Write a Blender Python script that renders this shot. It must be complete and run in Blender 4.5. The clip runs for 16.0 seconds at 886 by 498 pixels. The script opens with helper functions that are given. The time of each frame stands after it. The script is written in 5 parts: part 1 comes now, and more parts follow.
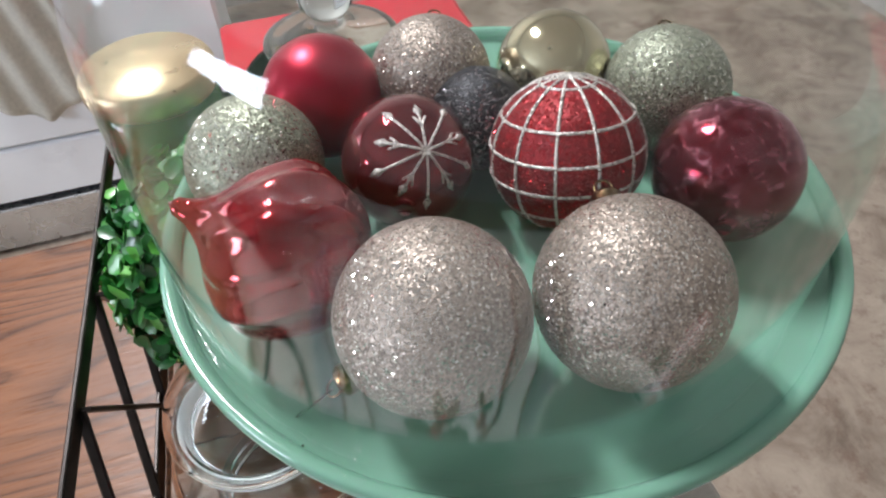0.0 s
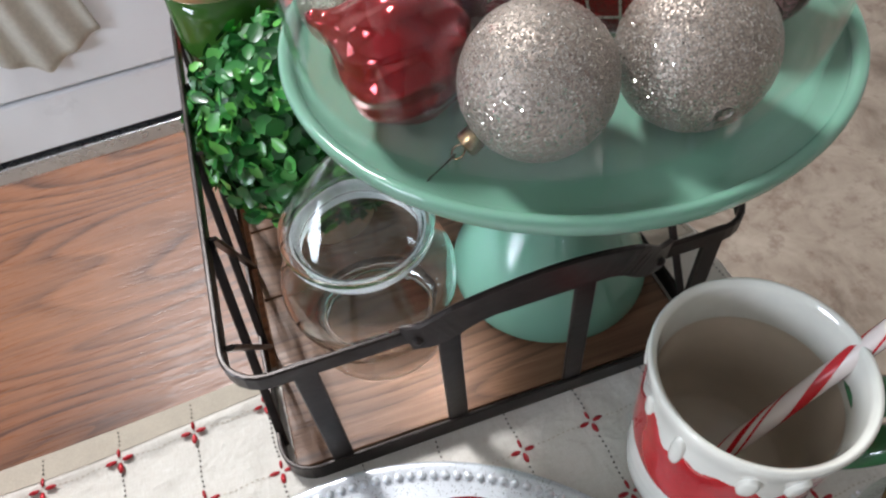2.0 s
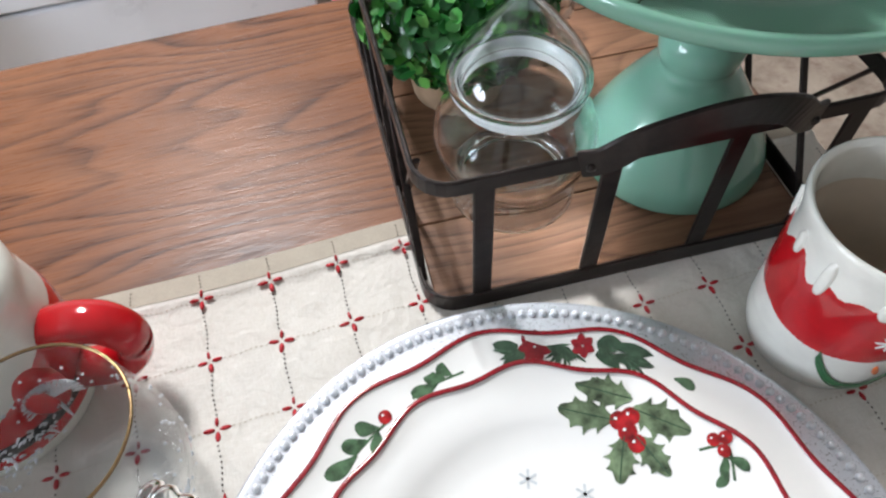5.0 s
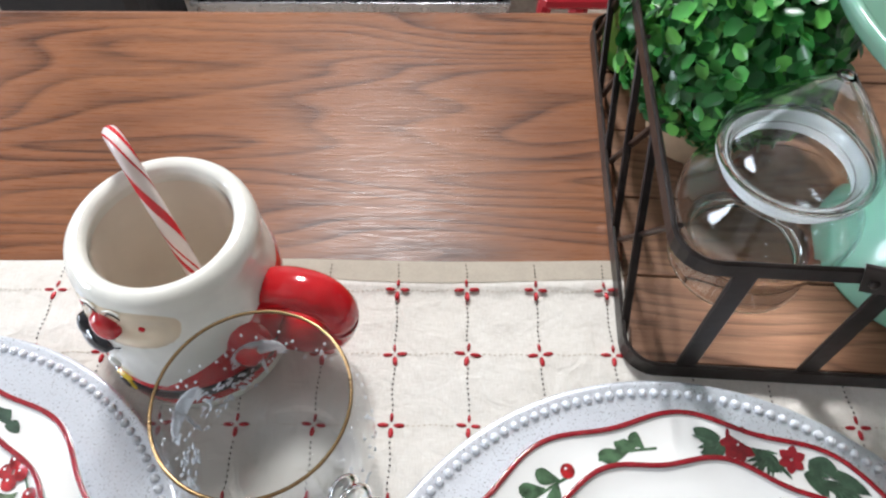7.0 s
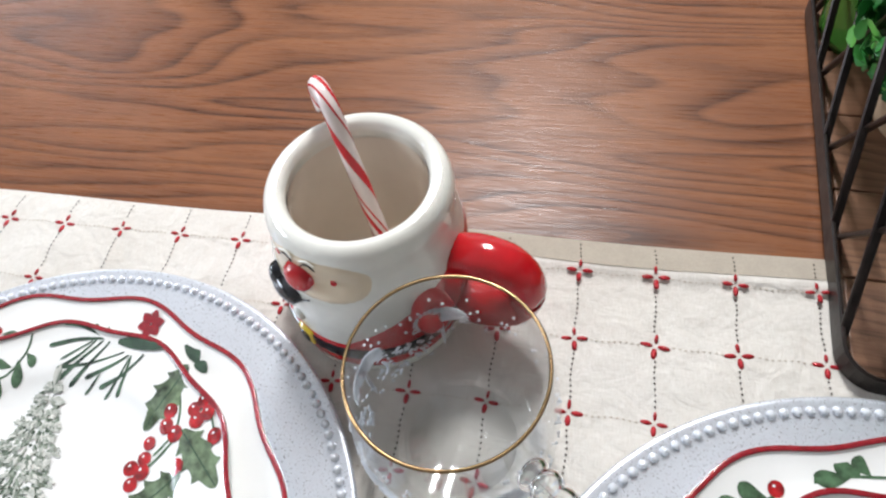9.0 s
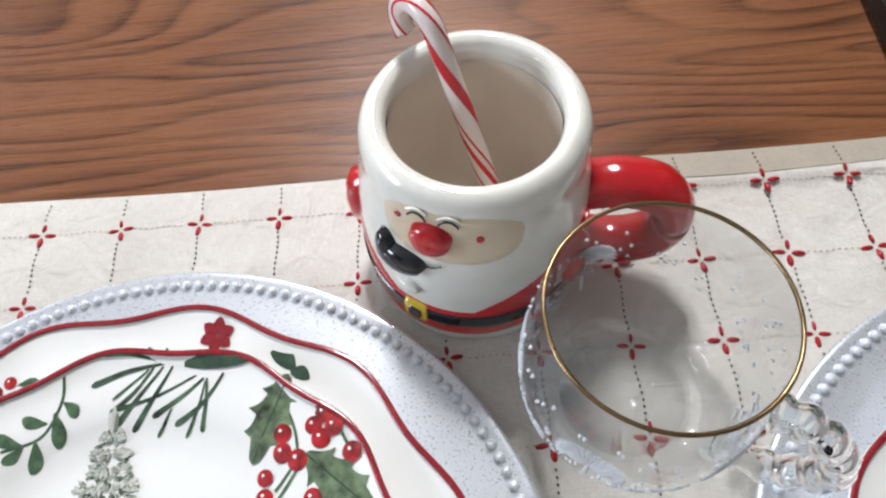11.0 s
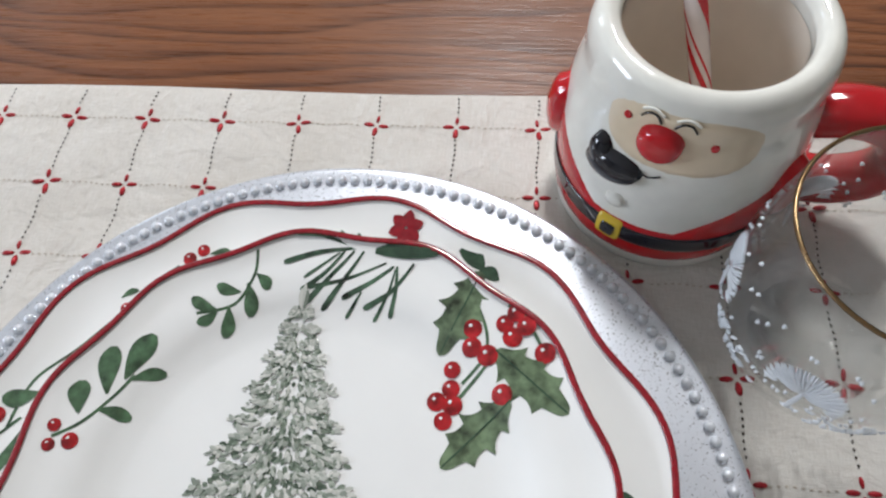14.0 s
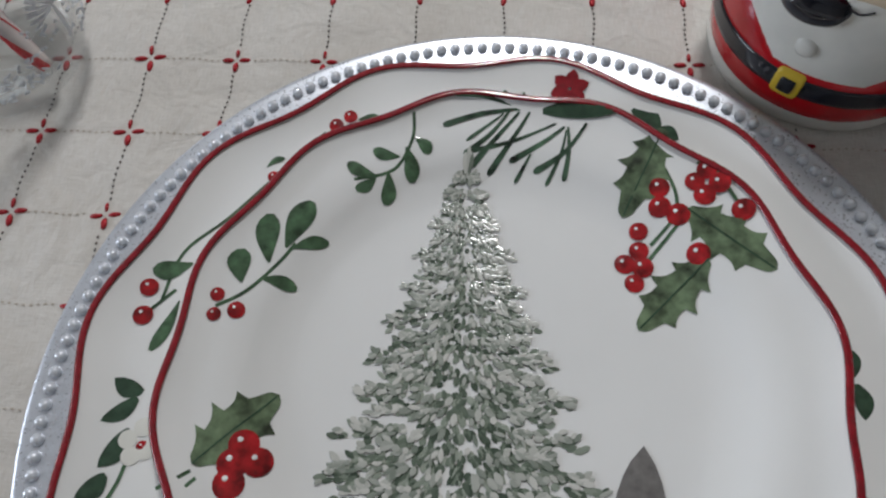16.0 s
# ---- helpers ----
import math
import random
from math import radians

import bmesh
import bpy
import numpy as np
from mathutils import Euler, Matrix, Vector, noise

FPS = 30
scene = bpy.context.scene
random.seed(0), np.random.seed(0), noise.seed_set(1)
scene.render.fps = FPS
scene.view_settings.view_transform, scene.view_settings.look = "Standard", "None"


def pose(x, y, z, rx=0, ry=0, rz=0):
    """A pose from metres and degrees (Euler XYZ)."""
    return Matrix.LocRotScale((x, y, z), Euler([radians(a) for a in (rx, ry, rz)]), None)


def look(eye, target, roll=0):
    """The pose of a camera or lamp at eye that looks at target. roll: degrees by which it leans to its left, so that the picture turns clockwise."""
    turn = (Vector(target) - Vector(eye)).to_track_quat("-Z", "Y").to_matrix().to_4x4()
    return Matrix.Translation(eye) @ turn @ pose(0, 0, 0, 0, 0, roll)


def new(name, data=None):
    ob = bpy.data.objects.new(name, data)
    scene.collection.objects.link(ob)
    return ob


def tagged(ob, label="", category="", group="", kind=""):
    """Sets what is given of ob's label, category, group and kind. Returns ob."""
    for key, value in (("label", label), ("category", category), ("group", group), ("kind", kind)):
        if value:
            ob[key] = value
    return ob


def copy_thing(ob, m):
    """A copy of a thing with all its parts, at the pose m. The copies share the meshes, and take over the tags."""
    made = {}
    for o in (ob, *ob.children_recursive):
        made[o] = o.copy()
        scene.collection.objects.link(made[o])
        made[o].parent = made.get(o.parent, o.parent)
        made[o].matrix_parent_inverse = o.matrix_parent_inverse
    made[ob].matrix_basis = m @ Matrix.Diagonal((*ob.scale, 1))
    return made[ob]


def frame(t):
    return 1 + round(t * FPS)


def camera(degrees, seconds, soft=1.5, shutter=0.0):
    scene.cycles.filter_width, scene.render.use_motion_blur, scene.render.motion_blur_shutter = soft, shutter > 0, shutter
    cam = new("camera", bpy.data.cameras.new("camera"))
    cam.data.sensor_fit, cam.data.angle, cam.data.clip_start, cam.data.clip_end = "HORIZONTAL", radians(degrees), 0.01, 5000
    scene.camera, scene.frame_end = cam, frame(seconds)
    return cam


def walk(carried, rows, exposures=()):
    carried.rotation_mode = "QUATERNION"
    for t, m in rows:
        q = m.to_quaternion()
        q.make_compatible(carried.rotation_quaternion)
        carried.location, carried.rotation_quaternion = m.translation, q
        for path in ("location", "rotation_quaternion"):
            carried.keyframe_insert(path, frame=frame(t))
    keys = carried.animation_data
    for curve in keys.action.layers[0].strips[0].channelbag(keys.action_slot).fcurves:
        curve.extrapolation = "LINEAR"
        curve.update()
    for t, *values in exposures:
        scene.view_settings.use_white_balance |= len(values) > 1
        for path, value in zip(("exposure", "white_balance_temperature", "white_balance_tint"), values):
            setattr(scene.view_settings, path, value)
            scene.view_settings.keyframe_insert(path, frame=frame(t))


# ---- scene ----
cam = camera(66.5, 16.0, soft=2.3)
EXPOSURES = [(0.0, 0.24), (1.5, 0.22), (3.0, 0.17), (5.5, 0.17), (8.5, 0.13), (11.0, -0.10), (12.5, -0.06), (13.5, -0.3), (14.5, -0.64), (15.5, -1.06), (16.0, -1.17)]
PATH = [
    (0, (0.6743, -0.147, 0.3465), (1.0495, 1.1763, -1.1151), -2.6757),
    (0.5, (0.661, -0.1574, 0.3429), (1.018, 1.1719, -1.1172), -3.6313),
    (1, (0.6479, -0.1697, 0.3389), (1.0008, 1.1331, -1.146), -4.9288),
    (1.5, (0.6314, -0.1842, 0.3396), (0.9766, 1.065, -1.1932), -6.2719),
    (2, (0.613, -0.2014, 0.344), (0.9743, 1.0016, -1.2187), -6.5605),
    (2.5, (0.5943, -0.2193, 0.3474), (0.9753, 0.9454, -1.2365), -6.0582),
    (3, (0.5747, -0.2364, 0.348), (0.977, 0.9035, -1.2524), -5.6841),
    (5.5, (0.508, -0.237, 0.332), (0.743, 0.894, -1.301), -1.6),
    (6, (0.488, -0.224, 0.335), (0.683, 0.925, -1.29), 1.1),
    (6.5, (0.481, -0.213, 0.338), (0.564, 0.946, -1.289), -0.1),
    (7, (0.468, -0.203, 0.339), (0.458, 0.933, -1.307), -0.1),
    (7.5, (0.466, -0.202, 0.334), (0.313, 0.936, -1.304), -3.7),
    (8, (0.468, -0.2, 0.328), (0.175, 0.902, -1.314), -7.1),
    (8.5, (0.457, -0.203, 0.325), (0.058, 0.879, -1.309), -10.4),
    (11, (0.327, -0.186, 0.281), (0.288, 0.813, -1.451), -6.1),
    (11.5, (0.323, -0.195, 0.275), (0.254, 0.799, -1.459), -7.0),
    (12, (0.32, -0.2, 0.271), (0.192, 0.778, -1.469), -8.2),
    (12.5, (0.313, -0.198, 0.271), (0.146, 0.753, -1.48), -9.7),
    (13, (0.3, -0.2, 0.271), (0.123, 0.749, -1.48), -9.6),
    (13.5, (0.286, -0.203, 0.271), (0.1, 0.73, -1.488), -8.8),
    (14, (0.268, -0.208, 0.267), (0.077, 0.719, -1.495), -7.7),
    (14.5, (0.244, -0.212, 0.262), (0.056, 0.695, -1.511), -7.2),
    (15, (0.222, -0.217, 0.254), (0.034, 0.658, -1.534), -8.2),
    (15.5, (0.207, -0.226, 0.248), (0.037, 0.611, -1.561), -7.9),
    (16, (0.198, -0.237, 0.239), (0.055, 0.58, -1.581), -7.0),
]
walk(cam, [(t, look(eye, target, roll)) for t, eye, target, roll in PATH], EXPOSURES)

# ---------------------------------------------------------------- light
world = bpy.data.worlds.new("room_world")
scene.world = world
world.use_nodes = True
wn = world.node_tree.nodes
wn["Background"].inputs[0].default_value = (0.75, 0.85, 1.0, 1)
wn["Background"].inputs[1].default_value = 0.2


def area(name, eye, target, sx, sy, power, colour):
    d = bpy.data.lights.new(name, "AREA")
    d.shape, d.size, d.size_y, d.energy, d.color = "RECTANGLE", sx, sy, power, colour
    ob = new(name, d)
    ob.matrix_world = look(eye, target)
    return ob


for dx in (-0.07, 0.07):
    area("ceiling_tube_light", (0.26 + dx, 1.04, 1.56), (0.26 + dx, 1.041, 0), 0.05, 0.60, 23, (0.96, 0.97, 1.0))
area("window_light", (-2.38, -0.35, 0.55), (0.2, -0.2, 0.0), 1.1, 1.0, 84, (0.76, 0.85, 1.0))
area("window_light", (-1.85, 2.17, 0.75), (-0.8, 0.0, 0.0), 0.9, 1.0, 16, (0.74, 0.87, 1.0))


# ---------------------------------------------------------------- helpers for meshes
TAU = 2 * math.pi


def mesh_ob(name, verts, faces, material, parent=None, smooth=True, label=""):
    me = bpy.data.meshes.new(name)
    me.from_pydata([tuple(v) for v in verts], [], faces)
    if smooth:
        me.polygons.foreach_set("use_smooth", [True] * len(me.polygons))
    if material:
        me.materials.append(material)
    me.update()
    ob = new(name, me)
    ob.parent = parent
    if label:
        ob["label"] = label
    return ob


def empty(name, m=None):
    ob = new(name)
    ob.empty_display_size = 0.02
    if m is not None:
        ob.matrix_world = m
    return ob


def lathe(profile, n=48, mod=None):
    """Vertices and faces of a profile of (r, z) turned about z. mod(angle, r) gives a changed radius."""
    verts, faces, rings = [], [], []
    for r, z in profile:
        if r < 1e-6:
            rings.append([len(verts)])
            verts.append((0, 0, z))
        else:
            rings.append(list(range(len(verts), len(verts) + n)))
            for k in range(n):
                a = TAU * k / n
                q = mod(a, r) if mod else r
                verts.append((q * math.cos(a), q * math.sin(a), z))
    for a, b in zip(rings, rings[1:]):
        for k in range(n):
            k2 = (k + 1) % n
            if len(a) == 1 and len(b) == 1:
                continue
            if len(a) == 1:
                faces.append((a[0], b[k2], b[k])[::-1])
            elif len(b) == 1:
                faces.append((a[k], a[k2], b[0]))
            else:
                faces.append((a[k], a[k2], b[k2], b[k]))
    return verts, faces


def rounded(profile, steps=4):
    """Smooths a profile with a Catmull-Rom curve."""
    out = []
    p = [Vector((*q, 0)) for q in profile]
    for i in range(len(p) - 1):
        a, b, c, d = p[max(i - 1, 0)], p[i], p[i + 1], p[min(i + 2, len(p) - 1)]
        if b.x < 1e-6 or c.x < 1e-6:
            out.append((b.x, b.y))
            continue
        if i > 0 and a.x < 1e-6:
            a = 2 * b - c
        if d.x < 1e-6:
            d = 2 * c - b
        for s in range(steps):
            t = s / steps
            q = 0.5 * (2 * b + (c - a) * t + (2 * a - 5 * b + 4 * c - d) * t * t + (3 * b - a - 3 * c + d) * t ** 3)
            out.append((max(q.x, 0.0), q.y))
    out.append(profile[-1])
    return out


def spline(points, steps=6):
    out = []
    p = [Vector(q) for q in points]
    for i in range(len(p) - 1):
        a, b, c, d = p[max(i - 1, 0)], p[i], p[i + 1], p[min(i + 2, len(p) - 1)]
        for s in range(steps):
            t = s / steps
            out.append(0.5 * (2 * b + (c - a) * t + (2 * a - 5 * b + 4 * c - d) * t * t + (3 * b - a - 3 * c + d) * t ** 3))
    out.append(p[-1])
    return out


def sweep(points, section, up=(0, 0, 1), closed=False, scale=None):
    """Sweeps a closed section of (side, up) pairs along points."""
    pts = [Vector(p) for p in points]
    n, m = len(pts), len(section)
    verts, faces = [], []
    for i, p in enumerate(pts):
        a = pts[(i - 1) % n] if (closed or i > 0) else p
        b = pts[(i + 1) % n] if (closed or i < n - 1) else p
        tan = (b - a).normalized()
        side = tan.cross(Vector(up))
        if side.length < 1e-4:
            side = tan.cross(Vector((0, 1, 0)))
        side.normalize()
        top = side.cross(tan)
        s = scale[i] if scale else 1.0
        verts += [p + side * (u * s) + top * (v * s) for u, v in section]
    for i in range(n if closed else n - 1):
        j = (i + 1) % n
        for k in range(m):
            k2 = (k + 1) % m
            faces.append((i * m + k, i * m + k2, j * m + k2, j * m + k))
    if not closed:
        faces.append(tuple(range(m))[::-1])
        faces.append(tuple((n - 1) * m + k for k in range(m)))
    return verts, faces


def circle(r, n=10):
    return [(r * math.cos(TAU * k / n), r * math.sin(TAU * k / n)) for k in range(n)]


def strap(w, h):
    e = min(w, h) * 0.3
    return [(-w / 2 + e, -h / 2), (w / 2 - e, -h / 2), (w / 2, -h / 2 + e), (w / 2, h / 2 - e), (w / 2 - e, h / 2), (-w / 2 + e, h / 2), (-w / 2, h / 2 - e), (-w / 2, -h / 2 + e)]


def ellipsoid(c, a, b, h, rot=0.0, n=10, rings=5):
    verts, faces = lathe([(0, -1)] + [(math.cos(t), math.sin(t)) for t in [(-0.5 + (i + 1) / (rings + 1)) * math.pi for i in range(rings)]] + [(0, 1)], n)
    out = []
    for x, y, z in verts:
        x, y = x * a, y * b
        out.append((c[0] + x * math.cos(rot) - y * math.sin(rot), c[1] + x * math.sin(rot) + y * math.cos(rot), c[2] + z * h))
    return out, faces


def join(*pieces):
    verts, faces = [], []
    for v, f in pieces:
        k = len(verts)
        verts += list(v)
        faces += [tuple(i + k for i in q) for q in f]
    return verts, faces


def moved(piece, m):
    return [m @ Vector(v) for v in piece[0]], piece[1]


def box(x0, x1, y0, y1, z0, z1, e=0.0):
    """A box with chamfered vertical and top edges."""
    if e <= 0:
        v = [(x, y, z) for z in (z0, z1) for x, y in ((x0, y0), (x1, y0), (x1, y1), (x0, y1))]
        return v, [(3, 2, 1, 0), (4, 5, 6, 7)] + [(k, (k + 1) % 4, (k + 1) % 4 + 4, k + 4) for k in range(4)]
    rings = []
    for z, d in ((z0, e), (z0 + e, 0), (z1 - e, 0), (z1 - 0.3 * e, 0.3 * e), (z1, e)):
        a0, a1, b0, b1 = x0 + d, x1 - d, y0 + d, y1 - d
        c = e
        rings.append([(a0 + c, b0, z), (a1 - c, b0, z), (a1, b0 + c, z), (a1, b1 - c, z), (a1 - c, b1, z), (a0 + c, b1, z), (a0, b1 - c, z), (a0, b0 + c, z)])
    v = [q for r in rings for q in r]
    f = [tuple(range(8))[::-1], tuple(range(32, 40))]
    for i in range(4):
        f += [(i * 8 + k, i * 8 + (k + 1) % 8, (i + 1) * 8 + (k + 1) % 8, (i + 1) * 8 + k) for k in range(8)]
    return v, f


def part(name, piece, material, parent, label="", smooth=True):
    return mesh_ob(name, piece[0], piece[1], material, parent, smooth, label)


def clear(ob):
    """Clear glass lets daylight pass."""
    ob.visible_shadow = False
    return ob


# ---------------------------------------------------------------- materials
class Nodes:
    """A small builder round one node material."""

    def __init__(self, name, colour=(0.5, 0.5, 0.5), rough=0.5, metal=0.0, **more):
        self.m = bpy.data.materials.new(name)
        self.m.use_nodes = True
        self.t = self.m.node_tree
        self.p = self.t.nodes["Principled BSDF"]
        self.p.inputs["Base Color"].default_value = (*colour, 1)
        self.p.inputs["Roughness"].default_value = rough
        self.p.inputs["Metallic"].default_value = metal
        for k, v in more.items():
            self.p.inputs[k.replace("_", " ")].default_value = v

    def node(self, kind, **inputs):
        n = self.t.nodes.new(kind)
        for k, v in inputs.items():
            self.put(n.inputs[k.replace("_", " ")], v)
        return n

    def put(self, socket, v):
        if hasattr(v, "links"):
            self.t.links.new(v, socket)
        else:
            socket.default_value = v

    def coords(self, scale=(1, 1, 1), kind="Object", turn=(0, 0, 0)):
        c = self.t.nodes.new("ShaderNodeTexCoord")
        mp = self.t.nodes.new("ShaderNodeMapping")
        self.t.links.new(c.outputs[kind], mp.inputs[0])
        mp.inputs["Scale"].default_value = scale
        mp.inputs["Rotation"].default_value = turn
        return mp.outputs[0]

    def noise(self, vec, scale, detail=4.0, rough=0.55, distortion=0.0):
        return self.node("ShaderNodeTexNoise", Vector=vec, Scale=scale, Detail=detail, Roughness=rough, Distortion=distortion).outputs["Fac"]

    def ramp(self, fac, stops):
        n = self.t.nodes.new("ShaderNodeValToRGB")
        self.t.links.new(fac, n.inputs[0])
        e = n.color_ramp.elements
        while len(e) < len(stops):
            e.new(0.5)
        for q, (pos, col) in zip(e, stops):
            q.position = pos
            q.color = (*col, 1) if len(col) == 3 else col
        return n.outputs[0]

    def mix(self, fac, a, b, blend="MIX"):
        n = self.t.nodes.new("ShaderNodeMix")
        n.data_type, n.blend_type = "RGBA", blend
        self.put(n.inputs[0], fac)
        self.put(n.inputs[6], (*a, 1) if isinstance(a, tuple) else a)
        self.put(n.inputs[7], (*b, 1) if isinstance(b, tuple) else b)
        return n.outputs[2]

    def maths(self, op, a, b=0.5):
        n = self.t.nodes.new("ShaderNodeMath")
        n.operation = op
        self.put(n.inputs[0], a)
        self.put(n.inputs[1], b)
        return n.outputs[0]

    def colour(self, socket):
        self.t.links.new(socket, self.p.inputs["Base Color"])
        return self

    def rough(self, socket):
        self.t.links.new(socket, self.p.inputs["Roughness"])
        return self

    def bump(self, height, strength=0.2, distance=0.001):
        n = self.node("ShaderNodeBump", Height=height, Strength=strength, Distance=distance)
        self.t.links.new(n.outputs[0], self.p.inputs["Normal"])
        return self


def glaze(name, colour, rough=0.12, spread=0.08, scale=60.0):
    k = Nodes(name, colour, rough, Coat_Weight=0.4, Coat_Roughness=0.05)
    f = k.noise(k.coords(), scale, 3)
    dark = tuple(c * (1 - spread) for c in colour)
    lite = tuple(min(1, c * (1 + spread * 0.5)) for c in colour)
    k.colour(k.ramp(f, [(0.3, dark), (0.7, lite)]))
    k.bump(k.noise(k.coords(), 35, 2), 0.04, 0.001)
    return k.m


def wood(name, dark, mid, lite, rough=0.32, ring=16.0, line=0.85):
    """Flat-sawn oak: long dark growth lines, pale ground, fine pores, all along x."""
    k = Nodes(name, mid, rough, Coat_Weight=0.03, Coat_Roughness=0.3, Specular_IOR_Level=0.24)
    sway = k.noise(k.coords((0.75, 3.6, 1)), 2.4, 2, 0.45, 0.25)
    v = k.coords((0.10, 1, 1))
    push = k.node("ShaderNodeCombineXYZ", Y=k.maths("MULTIPLY", sway, 0.55))
    add = k.t.nodes.new("ShaderNodeVectorMath")
    k.put(add.inputs[0], v)
    k.put(add.inputs[1], push.outputs[0])
    w = k.t.nodes.new("ShaderNodeTexWave")
    w.wave_type, w.bands_direction, w.wave_profile = "BANDS", "Y", "SAW"
    k.put(w.inputs["Vector"], add.outputs[0])
    w.inputs["Scale"].default_value, w.inputs["Distortion"].default_value = ring, 1.6
    w.inputs["Detail"].default_value, w.inputs["Detail Scale"].default_value, w.inputs["Detail Roughness"].default_value = 3.0, 1.6, 0.5
    fine = k.noise(k.coords((4, 120, 120)), 3, 6, 0.65)
    pores = k.noise(k.coords((18, 420, 420)), 2.2, 3, 0.5)
    patchy = k.noise(k.coords((2, 5, 1)), 2.5, 3, 0.6)
    ground = k.ramp(fine, [(0.2, mid), (0.8, lite)])
    ground = k.mix(0.4, ground, k.ramp(patchy, [(0.35, mid), (0.65, lite)]))
    lines = k.ramp(w.outputs["Fac"], [(0.0, (1, 1, 1)), (0.10, (0.8, 0.8, 0.8)), (0.30, (0.35, 0.35, 0.35)), (0.6, (0.05, 0.05, 0.05)), (0.86, (0, 0, 0)), (1.0, (0.7, 0.7, 0.7))])
    streak = k.ramp(k.mix(0.5, fine, patchy), [(0.36, (1, 1, 1)), (0.62, (0.22, 0.22, 0.22))])
    amount = k.maths("MULTIPLY", k.maths("MULTIPLY", lines, streak), line)
    base = k.mix(amount, ground, dark)
    base = k.mix(k.maths("MULTIPLY", k.ramp(pores, [(0.58, (0, 0, 0)), (0.72, (1, 1, 1))]), 0.35), base, dark)
    k.colour(base)
    k.rough(k.ramp(pores, [(0.4, (rough * 0.85,) * 3), (0.75, (rough * 1.6,) * 3)]))
    k.bump(k.maths("ADD", pores, k.maths("MULTIPLY", fine, 0.6)), 0.35, 0.0007)
    return k.m


def glitter(name, base, spark):
    """Fine flakes, each tilted its own way; a few lie so that they flash."""
    k = Nodes(name, base, 0.35, 0.55)
    vo = k.t.nodes.new("ShaderNodeTexVoronoi")
    k.put(vo.inputs["Vector"], k.coords())
    vo.inputs["Scale"].default_value = 2000
    bright = k.node("ShaderNodeSeparateColor", Color=vo.outputs["Color"])
    tint = k.ramp(bright.outputs[2], [(0.0, tuple(c * 0.55 for c in base)), (0.5, base), (1.0, tuple(min(1, c * 1.5) for c in base))])
    flash = k.ramp(bright.outputs[0], [(0.80, (0, 0, 0)), (0.84, (1, 1, 1))])
    k.colour(k.mix(flash, tint, spark))
    k.t.links.new(k.maths("ADD", k.maths("MULTIPLY", flash, 0.4), 0.5), k.p.inputs["Metallic"])
    nm = k.node("ShaderNodeVectorMath")
    nm.operation = "SUBTRACT"
    k.t.links.new(vo.outputs["Color"], nm.inputs[0])
    nm.inputs[1].default_value = (0.60, 0.5, 0.5)
    sc = k.node("ShaderNodeVectorMath")
    sc.operation = "SCALE"
    k.t.links.new(nm.outputs[0], sc.inputs[0])
    k.put(sc.inputs["Scale"], k.maths("ADD", k.maths("MULTIPLY", flash, 1.2), 0.62))
    geo = k.t.nodes.new("ShaderNodeNewGeometry")
    ad = k.node("ShaderNodeVectorMath")
    ad.operation = "ADD"
    k.t.links.new(geo.outputs["Normal"], ad.inputs[0])
    k.t.links.new(sc.outputs[0], ad.inputs[1])
    no = k.node("ShaderNodeVectorMath")
    no.operation = "NORMALIZE"
    k.t.links.new(ad.outputs[0], no.inputs[0])
    k.t.links.new(no.outputs[0], k.p.inputs["Normal"])
    k.rough(k.ramp(flash, [(0.0, (0.42,) * 3), (1.0, (0.14,) * 3)]))
    return k.m


def plain(name, colour, rough=0.5, metal=0.0, spread=0.15, scale=40.0, bump=0.1, **more):
    k = Nodes(name, colour, rough, metal, **more)
    f = k.noise(k.coords(), scale, 5)
    g = k.noise(k.coords(), scale * 0.13, 2)
    dark = tuple(c * (1 - spread) for c in colour)
    lite = tuple(min(1, c * (1 + spread)) for c in colour)
    k.colour(k.mix(0.4, k.ramp(f, [(0.3, dark), (0.7, lite)]), k.ramp(g, [(0.3, dark), (0.7, lite)])))
    k.rough(k.ramp(f, [(0.3, (rough * 0.85,) * 3), (0.7, (min(1, rough * 1.15),) * 3)]))
    if bump:
        k.bump(f, bump, 0.0008)
    return k.m


def glass_material(name, colour=(0.97, 0.99, 0.98), rough=0.0, ior=1.45):
    return Nodes(name, colour, rough, 0.0, Transmission_Weight=1.0, IOR=ior).m


GLASS = glass_material("clear_glass")
GLASS_THICK = glass_material("thick_glass", (0.95, 0.98, 0.97))
FROST = Nodes("ground_glass", (0.84, 0.88, 0.90), 0.4, 0.0, Transmission_Weight=0.75, IOR=1.4).m
TABLE_WOOD = wood("oak_stained", (0.030, 0.010, 0.005), (0.150, 0.053, 0.023), (0.262, 0.108, 0.047), 0.32, 12.0, 1.0)
TRAY_WOOD = wood("dark_tray_wood", (0.025, 0.010, 0.006), (0.12, 0.052, 0.027), (0.27, 0.15, 0.09), 0.38, 18.0)
JADE = Nodes("jade_glass", (0.172, 0.345, 0.258), 0.12, 0.0, Subsurface_Weight=0.25, Subsurface_Radius=(0.004, 0.008, 0.005), Subsurface_Scale=0.6, Coat_Weight=0.3).m
IRON = plain("black_iron", (0.022, 0.016, 0.014), 0.34, 0.6, 0.5, 120, 0.25)
WHITE_GLAZE = glaze("ivory_glaze", (0.80, 0.79, 0.72), 0.09)
WHITE_POT = glaze("white_porcelain", (0.86, 0.86, 0.835), 0.1, 0.03, 20)
RED_GLAZE = glaze("red_glaze", (0.52, 0.008, 0.014), 0.12, 0.2)
